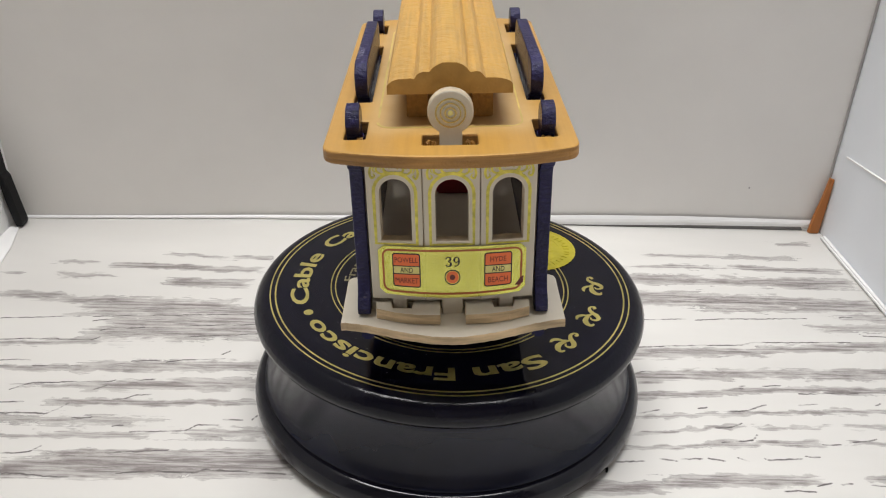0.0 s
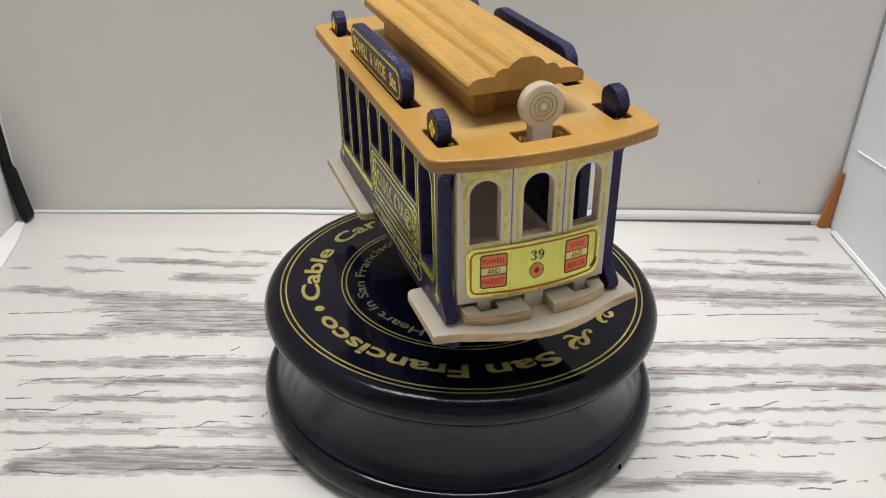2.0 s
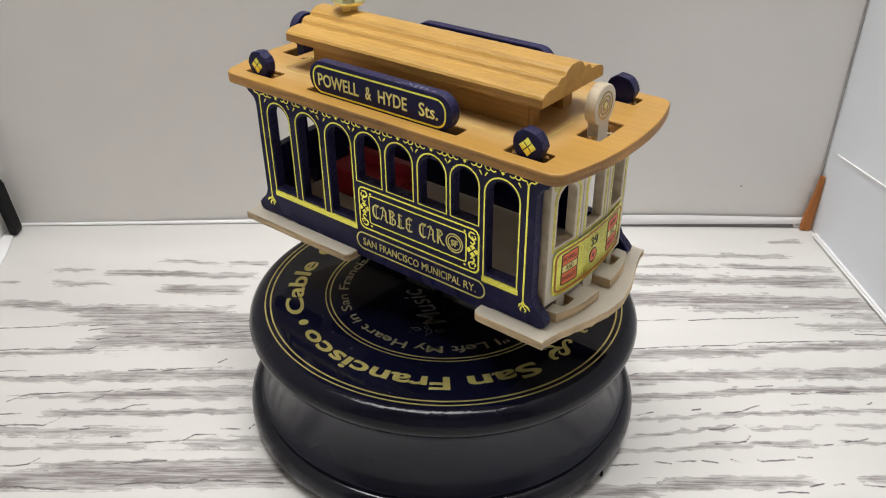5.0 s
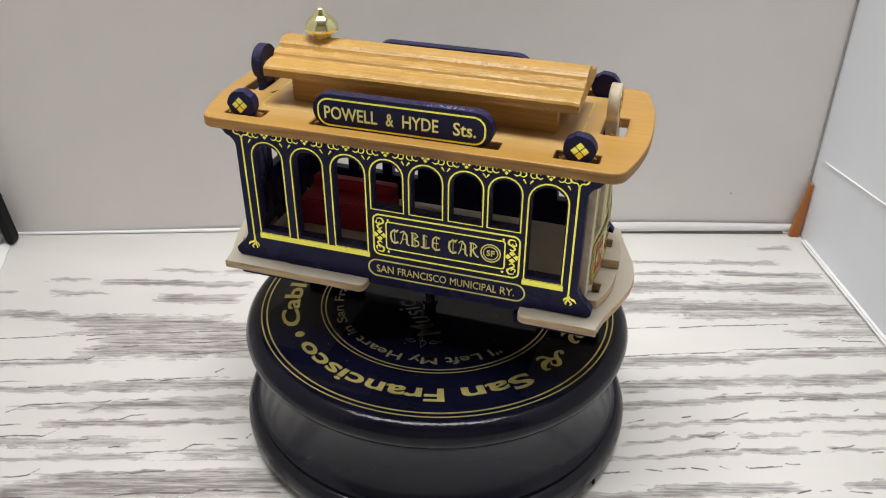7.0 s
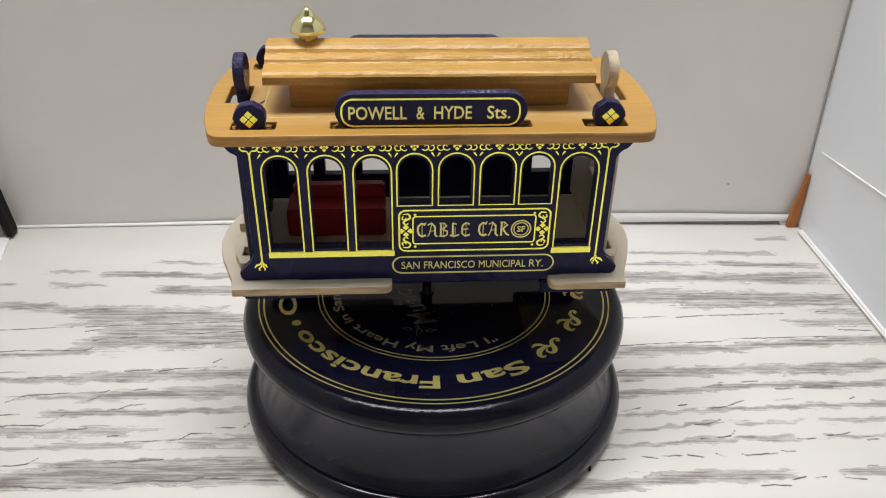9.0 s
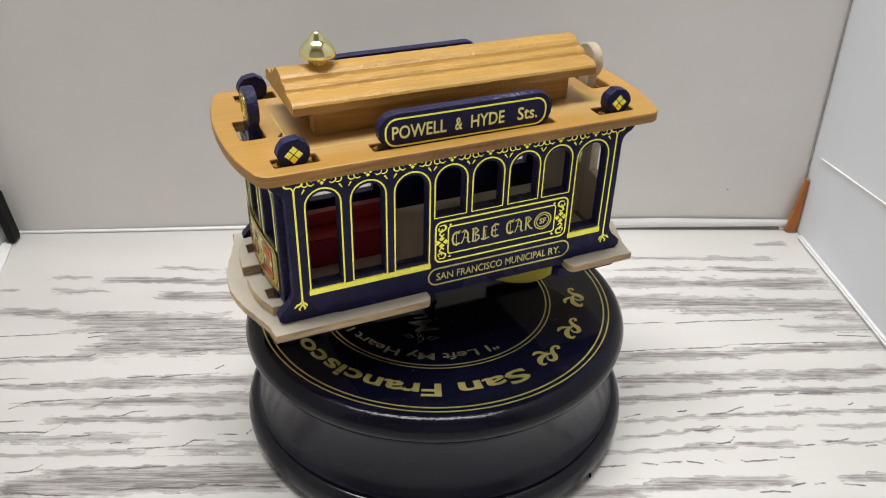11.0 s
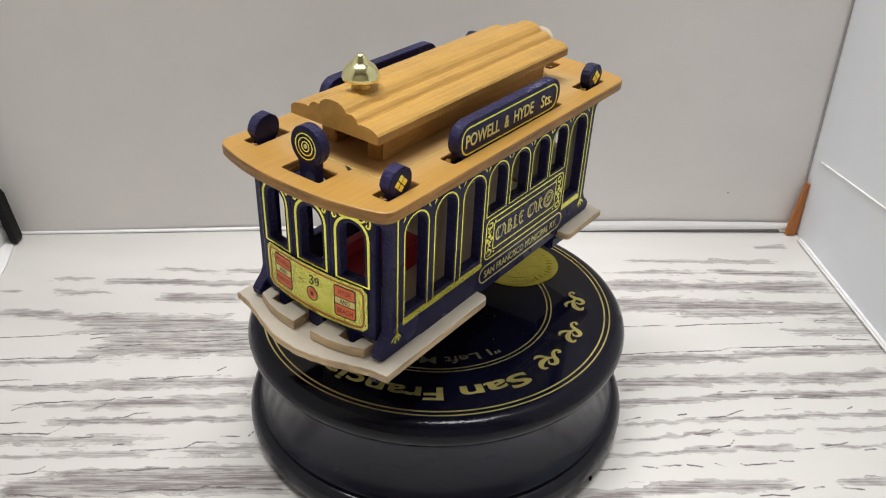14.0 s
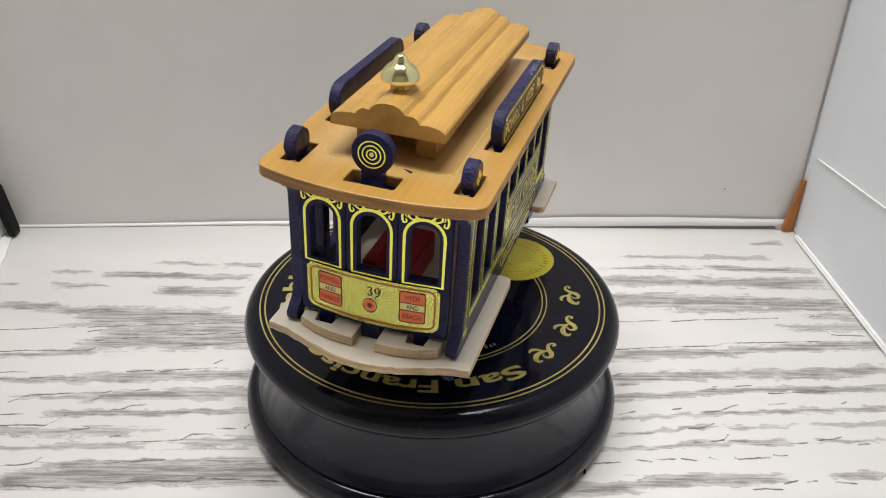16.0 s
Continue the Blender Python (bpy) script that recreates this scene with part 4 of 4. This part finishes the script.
def build_end(sign, paint, edge):
    """Three upright boards with arched openings, the middle one rising through the roof as a headlamp."""
    gap, half = 5.85, 17.55
    spans = [(-half, -gap - 0.12), (-gap, gap), (gap + 0.12, half)]
    openings = [(-14.8, -8.4), (-3.3, 3.4), (8.5, 14.9)]
    for i, ((u0, u1), (a, b)) in enumerate(zip(spans, openings)):
        m = end_frame(sign, 45.8)
        if i != 1:
            pivot = Vector((u1 if i == 0 else u0, 0, 0))
            lean = Matrix.Rotation(radians(-6 if i == 0 else 6), 4, "Y")
            m = m @ Matrix.Translation(pivot) @ lean @ Matrix.Translation(-pivot)
        c = (a + b) / 2
        if i == 1:
            outline = [(u0, 58.6), (-2.3, 58.6), (-2.3, 54.9), (2.3, 54.9), (2.3, 58.6), (u1, 58.6), (u1, 93.1), (2.25, 93.1), (2.25, 98.2)] + arc(0, 101.25, 4.5, -60, 240, 24) + [(-2.25, 98.2), (-2.25, 93.1), (u0, 93.1)]
        else:
            outline = [(u0, 58.6), (c - 1.6, 58.6), (c - 1.6, 55.3), (c + 1.6, 55.3), (c + 1.6, 58.6), (u1, 58.6), (u1, 93.1), (u0, 93.1)]
        board = part("end_board", plate(outline, [arch(a, b, 73.2, 87.2)], 2.6, 0.3, m), [paint, edge], cable_car, "", CAR)
        bm = ribbon(bmesh.new(), arch(a - 1.15, b + 1.15, 72.4, 88.6), 0.66, True, 0.1, m)
        part("gold_outline", bm, GOLD_ON_CREAM if sign > 0 else GOLD, board, "", CAR)
        bm = bmesh.new()
        for k in (-1, 1):
            for w, pts in (
                (1.0, ((0.2, 88.9), (1.2, 88.7), (2.0, 89.3), (1.6, 90.2), (0.8, 90.0), (0.9, 89.5))),
                (0.9, ((1.7, 88.8), (2.6, 88.4), (3.5, 89.0), (3.4, 89.9), (2.6, 90.0), (2.6, 89.4))),
                (1.0, ((3.2, 90.4), (4.4, 90.0), (4.9, 88.8), (4.6, 87.5), (3.9, 87.8), (4.2, 88.4))),
                (0.7, ((0.1, 90.7), (1.4, 90.6), (2.6, 90.7), (3.6, 90.2), (4.2, 89.3), (3.8, 88.7)))):
                brush(bm, [(c + k * p, q) for p, q in pts], [w * h for h in (0.25, 0.42, 0.5, 0.45, 0.34, 0.2)], 0.12, m)
        tagged(part("gold_ornament", bm, GOLD_ON_CREAM if sign > 0 else GOLD, board, "", CAR), kind="stuff")
        if i == 1:
            for r in (2.85, 1.95, 1.05):
                part("gold_ring", ribbon(bmesh.new(), circle(0, 101.25, r, 30), 0.28, True, 0.1, m), GOLD_BROWN if sign > 0 else GOLD, board, "", CAR)
            part("gold_dot", plate(circle(0, 101.25, 0.5, 14), (), 0.1, 0.01, m @ Matrix.Translation((0, 0, 0.1))), GOLD_DULL, board, "", CAR)
    # route label, bowed across the boards
    def bow(bm):
        for v in bm.verts:
            u = v.co.x
            v.co.z += 0.62 - 0.0055 * u * u
            v.co.y -= 0.9 * (1 - (u / 15.6) ** 2) * max(0, (66 - v.co.y) / 6)
        bm.transform(end_frame(sign, 45.8))
        return bm

    sheet = bmesh.new()
    nu, nv = 26, 4
    grid = []
    for i in range(nu + 1):
        u = -15.7 + 31.4 * i / nu
        inset = 0.0 if 1 <= i <= nu - 1 else 1.2
        grid.append([sheet.verts.new((u, 60.4 + inset + (11.7 - 2 * inset) * j / nv, 0)) for j in range(nv + 1)])
    for i in range(nu):
        for j in range(nv):
            sheet.faces.new((grid[i][j], grid[i + 1][j], grid[i + 1][j + 1], grid[i][j + 1]))
    bmesh.ops.solidify(sheet, geom=sheet.faces[:], thickness=0.15)
    label = part("route_label", bow(sheet), DECAL, cable_car, "shiny yellow-gold route label with orange panels", CAR)
    def dense(pts, step=0.8):
        out = []
        for (a, b), (c, d) in zip(pts, pts[1:] + pts[:1]):
            n = max(1, int(math.hypot(c - a, d - b) / step))
            out += [(a + (c - a) * k / n, b + (d - b) * k / n) for k in range(n)]
        return out
    lifted = Matrix.Translation((0, 0, 0.02))
    part("label_border", bow(ribbon(bmesh.new(), dense(rounded(-14.7, 14.7, 61.3, 71.2, 1.5)), 0.42, True, 0.05, lifted)), DECAL_BORDER, label, "", CAR)
    for u0, u1, routes in ((-12.6, -6.9, ("POWELL", "AND", "MARKET")), (6.9, 12.6, ("HYDE", "AND", "BEACH"))):
        for k, w in enumerate(routes):
            v1, tall = ((70.3, 2.85), (67.3, 1.75), (65.4, 2.75))[k]
            tile = bmesh.new()
            cols = [[tile.verts.new((u0 + (u1 - u0) * i / 5, v, 0.04)) for v in (v1 - tall, v1)] for i in range(6)]
            for p, q in zip(cols, cols[1:]):
                tile.faces.new((p[0], q[0], q[1], p[1]))
            part("route_tile", bow(tile), WHITE_INK if k == 1 else DECAL_RED, label, "", CAR)
            inset = 0.4 if len(w) > 5 else 0.75 if len(w) > 4 else 1.15 if w == "HYDE" else 1.5
            part("lettering", bow(words(w, u0 + inset, u1 - inset, v1 - tall / 2 - 0.62, 1.24, Matrix.Translation((0, 0, 0.05)), 0.0, 0.04)), DARK_RED if k != 1 else INK, label, "", CAR)
        for v in (67.37, 65.47):
            part("tile_line", bow(ribbon(bmesh.new(), [(u0 + (u1 - u0) * i / 6, v) for i in range(7)], 0.2, False, 0.06, lifted)), INK, label, "", CAR)
        part("tile_outline", bow(ribbon(bmesh.new(), dense(rounded(u0, u1, 62.6, 70.35, 0.5)), 0.24, True, 0.06, lifted)), INK, label, "", CAR)
    at = Matrix.Translation((0 if sign > 0 else 0.8, 67.4, 0.05))
    three = brush(bmesh.new(), [(-1.4 + p, q) for p, q in ((0, 1.75), (0.35, 2.25), (0.9, 2.1), (1.0, 1.6), (0.5, 1.25), (1.05, 0.85), (1.05, 0.3), (0.55, 0.02), (0, 0.35))], (0.3, 0.14, 0.3, 0.36, 0.1, 0.36, 0.4, 0.14, 0.32), 0.04, at)
    nine = brush(bmesh.new(), [(0.35 + p, q) for p, q in ((1.05, 1.6), (0.85, 2.15), (0.45, 2.22), (0.05, 1.7), (0.2, 1.1), (0.65, 1.02), (1.05, 1.5), (1.05, 0.9), (0.75, 0.25), (0.15, 0.05))], (0.36, 0.16, 0.16, 0.4, 0.2, 0.14, 0.3, 0.36, 0.18, 0.28), 0.04, at)
    for numeral in (three, nine):
        part("numeral", bow(numeral), INK, label, "", CAR)
    if sign > 0:
        part("dark_stain", bow(plate([(13.4, 62.2), (14.3, 62.0), (15.2, 62.6), (15.3, 64.2), (14.6, 63.9), (14.1, 63.0)], (), 0.04, 0.01, Matrix.Translation((0, 0, 0.08)))), DARK_RED, label, "dark stained corner", CAR)
    for r, w, mat in ((1.6, 0.2, INK), (0.95, 0.75, DECAL_RED), (0.3, 0.6, DARK_RED)):
        part("target_ring", bow(ribbon(bmesh.new(), circle(0, 64.9, r, 26), w, True, 0.05, lifted)), mat, label, "", CAR)


build_end(1, CREAM, CREAM_EDGE)
build_end(-1, NAVY, NAVY_EDGE)

# roof board with sawn slots for the tabs
def roof_outline():
    """Bowed ends, straight sides and rounded corners."""
    bow_at = {1: lambda y: 53.9 - 4.0 * (abs(y) / 24.6) ** 2.3, -1: lambda y: 52.5 - 4.0 * (abs(y) / 24.6) ** 2.3}

    def corner(e, s):
        a, c, b = (e * bow_at[e](22.4), s * 22.4), (e * bow_at[e](24.9), s * 24.9), (e * (bow_at[e](24.9) - 2.8), s * 24.9)
        return [tuple(a[i] * (1 - t) ** 2 + 2 * c[i] * t * (1 - t) + b[i] * t * t for i in (0, 1)) for t in (0, 0.2, 0.4, 0.6, 0.8, 1)]

    pts = []
    for s in (1, -1):
        pts += [(s * bow_at[s](y), s * y) for y in (-22.4 + 44.8 * i / 16 for i in range(1, 16))]
        first, last = corner(s, s), corner(-s, s)[::-1]
        x0, x1 = first[-1][0], last[0][0]
        pts += first + [(x0 + (x1 - x0) * i / 12, s * 24.9) for i in range(1, 12)] + last
    return pts


roof_holes = []
for s in (1, -1):
    roof_holes += [rounded(-22.6, 22.6, s * 19.05 - 1.95, s * 19.05 + 1.95, 0.4, 2)]
    for t in (1, -1):
        roof_holes += [rounded(t * 39.6 - 4.9, t * 39.6 + 4.9, s * 19.0 - 2.1, s * 19.0 + 2.1, 0.4, 2)]
    roof_holes += [rounded(s * 45.3 - 2.7, s * 45.3 + 2.7, -5.6, 5.3, 0.4, 2)]
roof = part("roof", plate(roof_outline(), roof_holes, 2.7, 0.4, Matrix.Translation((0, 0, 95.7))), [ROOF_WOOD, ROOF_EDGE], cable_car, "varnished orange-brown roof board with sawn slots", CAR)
random.seed(23)
line = rounded(-38.6, 38.6, -14.9, 14.9, 3.0)
line = [(a[0] + (b[0] - a[0]) * k / 24, a[1] + (b[1] - a[1]) * k / 24) if math.dist(a, b) > 5 else a for a, b in zip(line, line[1:] + line[:1]) for k in range(24 if math.dist(a, b) > 5 else 1)]
bm, i = bmesh.new(), 0
while i < len(line) - 3:
    n = min(random.randint(4, 16), len(line) - i)
    ribbon(bm, line[i:i + n], random.uniform(0.3, 0.62), False, 0.04, Matrix.Translation((0, 0, 95.7)))
    i += n - 1 + random.choice((0, 0, 1, 3))
part("gold_outline", bm, GOLD_FAINT, roof, "worn gold line", CAR)

part("gouge", plate([(-40.2, -6.3), (-38.6, -4.0), (-38.2, -4.2), (-39.3, -6.6)], (), 0.05, 0.01, Matrix.Translation((0, 0, 95.73))), INK, roof, "small dark gouge", CAR)

# torn wood fibres left in the slots beside the tabs
chips = random.Random(31)
for x, y in ((-43.6, -19.2), (-36.6, -18.6), (36.4, -19.2), (43.6, -18.6), (-43.5, 19.2), (43.4, 18.8), (45.0, -4.2), (45.6, 4.0), (-21.6, -19.0)):
    for k in range(2):
        w = chips.uniform(0.5, 0.9)
        bm = box(-w, w, -0.35, 0.35, -0.9, 0.25, 0.15)
        for v in bm.verts:
            v.co += Vector([chips.uniform(-0.2, 0.2) for i in range(3)])
        bm.transform(Matrix.Translation((x + chips.uniform(-0.6, 0.6), y + chips.uniform(-0.9, 0.9), 95.0)) @ Matrix.Rotation(chips.uniform(0, 3), 4, "Z"))
        part("splinter", bm, RAIL_WOOD, roof, "", CAR)

# raised roof moulding
HALFP = [(0, 108.9), (1.4, 108.8), (2.6, 108.35), (3.4, 107.75), (3.8, 107.15), (4.05, 106.9), (4.5, 107.05), (5.3, 107.1), (6.1, 106.8), (6.6, 106.35), (6.9, 105.85), (7.2, 105.6), (7.8, 105.72), (8.8, 105.75), (10.2, 105.55), (11.4, 105.2), (12.2, 104.8), (12.55, 104.3), (12.6, 102.5)]
profile = [(-u, v) for u, v in reversed(HALFP[1:])] + HALFP
moulding = bmesh.new()
ends = []
for k in range(91):
    x = -37.7 + 75.8 * k / 90
    chip = [(0.10 + 0.16 * (k in (0, 90))) * noise.noise((x * 0.35, y * 1.3, 3.0)) + 0.07 * noise.noise((x * 1.1, y * 2.0, 8.0)) for y, z in profile]
    ends.append([moulding.verts.new((x, y, z + (c if z > 103 else 0))) for (y, z), c in zip(profile, chip)])
for a, b in zip(ends, ends[1:]):
    for i in range(len(profile)):
        j = (i + 1) % len(profile)
        f = moulding.faces.new((a[i], a[j], b[j], b[i]))
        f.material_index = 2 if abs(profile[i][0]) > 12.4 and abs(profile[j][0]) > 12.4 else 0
for e in (ends[0], ends[-1]):
    f = moulding.faces.new(e)
    f.material_index = 1
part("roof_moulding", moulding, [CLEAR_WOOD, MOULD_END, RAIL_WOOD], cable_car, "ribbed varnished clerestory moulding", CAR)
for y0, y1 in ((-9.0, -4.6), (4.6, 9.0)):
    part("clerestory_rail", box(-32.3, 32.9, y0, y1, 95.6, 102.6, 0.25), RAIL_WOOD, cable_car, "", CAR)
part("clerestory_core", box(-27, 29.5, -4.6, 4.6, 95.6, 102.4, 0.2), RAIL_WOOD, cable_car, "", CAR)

# bell
bell = part("bell", lathe([(0, 115.9), (0.6, 115.8), (1.05, 115.45), (1.35, 114.95), (1.55, 114.45), (1.85, 114.05), (2.4, 113.7), (3.0, 113.2), (3.6, 112.45), (4.0, 111.6), (4.15, 110.9), (4.05, 110.35), (3.6, 110.05), (2.5, 109.95), (0, 109.95)], 48), BRASS, cable_car, "polished brass bell with a drawn-up tip", CAR, True)
neck = bmesh.new()
rings = []
for z, r in ((110.1, 1.9), (109.2, 2.05), (108.4, 1.95), (107.2, 2.0)):
    rings.append([neck.verts.new(((r + 0.16 * (i % 2)) * math.cos(math.pi * i / 12), (r + 0.16 * (i % 2)) * math.sin(math.pi * i / 12), z)) for i in range(24)])
for a, b in zip(rings, rings[1:]):
    for i in range(24):
        neck.faces.new((a[i], a[(i + 1) % 24], b[(i + 1) % 24], b[i]))
part("knurled_neck", neck, BRASS_ROUGH, bell, "fluted brass neck", CAR)
for ob in (bell, *bell.children):
    ob.data.transform(Matrix.Translation((-0.0280, 0.0008, 0.0004)))

# steps, bumpers and running gear
def step_outline(sign, inner):
    pts = []
    for i in range(45):
        y = -24.4 + 48.8 * i / 44
        pts.append((48.6 + 6.0 * (0.5 + 0.5 * math.cos(math.pi * y / 24.4)) ** 0.8 + random.uniform(-0.13, 0.13), y))
    pts += arc(inner + 1.9, 24.4 - 1.9, 1.9, 90, 180, 5) + [(inner, 20.9), (inner, -20.9)] + arc(inner + 1.9, -24.4 + 1.9, 1.9, 180, 270, 5)
    return pts if sign > 0 else [(-x, -y) for x, y in pts]


for sign, inner in ((1, 29.6), (-1, 9.6)):
    step = part("step_board", plate(step_outline(sign, inner), (), 2.2, 0.3, Matrix.Translation((0, 0, 55.0))), [CREAM, PLY_EDGE], cable_car, "cream painted plywood step with raw edges", CAR)
    for s in (1, -1):
        pts = [(44.3, 2.7), (50.3, 2.7), (50.0, 8), (49.0, 12.5), (47.3, 16.6), (44.3, 16.9), (44.3, 13.4), (47.2, 13.0), (47.3, 9.0), (44.3, 8.6)]
        pts = [(sign * x, s * y) for x, y in pts]
        part("bumper", plate(pts, (), 2.6, 0.3, Matrix.Translation((0, 0, 57.7))), [CREAM, PLY_EDGE], cable_car, "", CAR)
    for s in (1, -1):
        part("truck_frame", box(sign * 37.5 - 9.5, sign * 37.5 + 9.3, s * 18.9 - 1.4, s * 18.9 + 1.4, 48.8, 52.7, 0.6), NAVY, cable_car, "", CAR)
part("floor_board", box(-43.5, 43.5, -17.85, 17.85, 54.25, 57.0, 0.2), CREAM, cable_car, "", CAR)
part("underside", box(-43.3, 43.3, -17.7, 17.7, 53.75, 54.15, 0.1), NAVY, cable_car, "", CAR)
part("underframe", box(-26, 29, -17.0, 17.0, 50.5, 54.1, 0.5), NAVY, cable_car, "", CAR)
part("spindle", lathe([(0, 54), (1.6, 54), (1.6, 36.8), (2.1, 36.6), (2.2, 36.1), (0, 36.1)], 32), LACQUER_TOP, cable_car, "", CAR, True)
part("seat", box(-36.6, -11.0, -3.6, 6.6, 57.0, 65.0, 0.5), BURGUNDY, cable_car, "burgundy painted bench", CAR)
part("backrest", box(-35.4, -11.2, 3.4, 6.6, 65.0, 68.5, 0.5), BURGUNDY, cable_car, "", CAR)

# ---- what moves ----
TURN = [(0.0, -91.96), (0.5, -86.85), (1.0, -82.15), (1.5, -77.18), (2.0, -72.14), (2.5, -67.09), (3.0, -61.75), (3.5, -56.82), (4.0, -51.62),
        (6.5, -26.05), (7.0, -20.95), (7.5, -15.41), (8.0, -10.25), (8.5, -5.09), (9.0, 0.0), (11.5, 24.90), (12.0, 29.66), (12.5, 34.48),
        (13.0, 39.04), (13.5, 43.74), (14.0, 48.69), (14.5, 53.63), (15.0, 58.63), (15.5, 63.42), (16.0, 68.19)]


def motions():
    rows = []
    for t, a in TURN:
        k = max(0.0, a / 68.19)  # the spindle leans a little as the car comes round
        m = pose(0.00056, -0.00073, 0.036, 0, 0, a) @ pose(-0.0027, -0.0003, 0, 2.22, 0.15, 2.39)
        m = m @ pose(0.00098 * k, 0.00067 * k, 0.00046 * k, 0.25 * k, -1.44 * k, 0.57 * k)
        rows.append((t, m))
    walk(cable_car, rows)


motions()
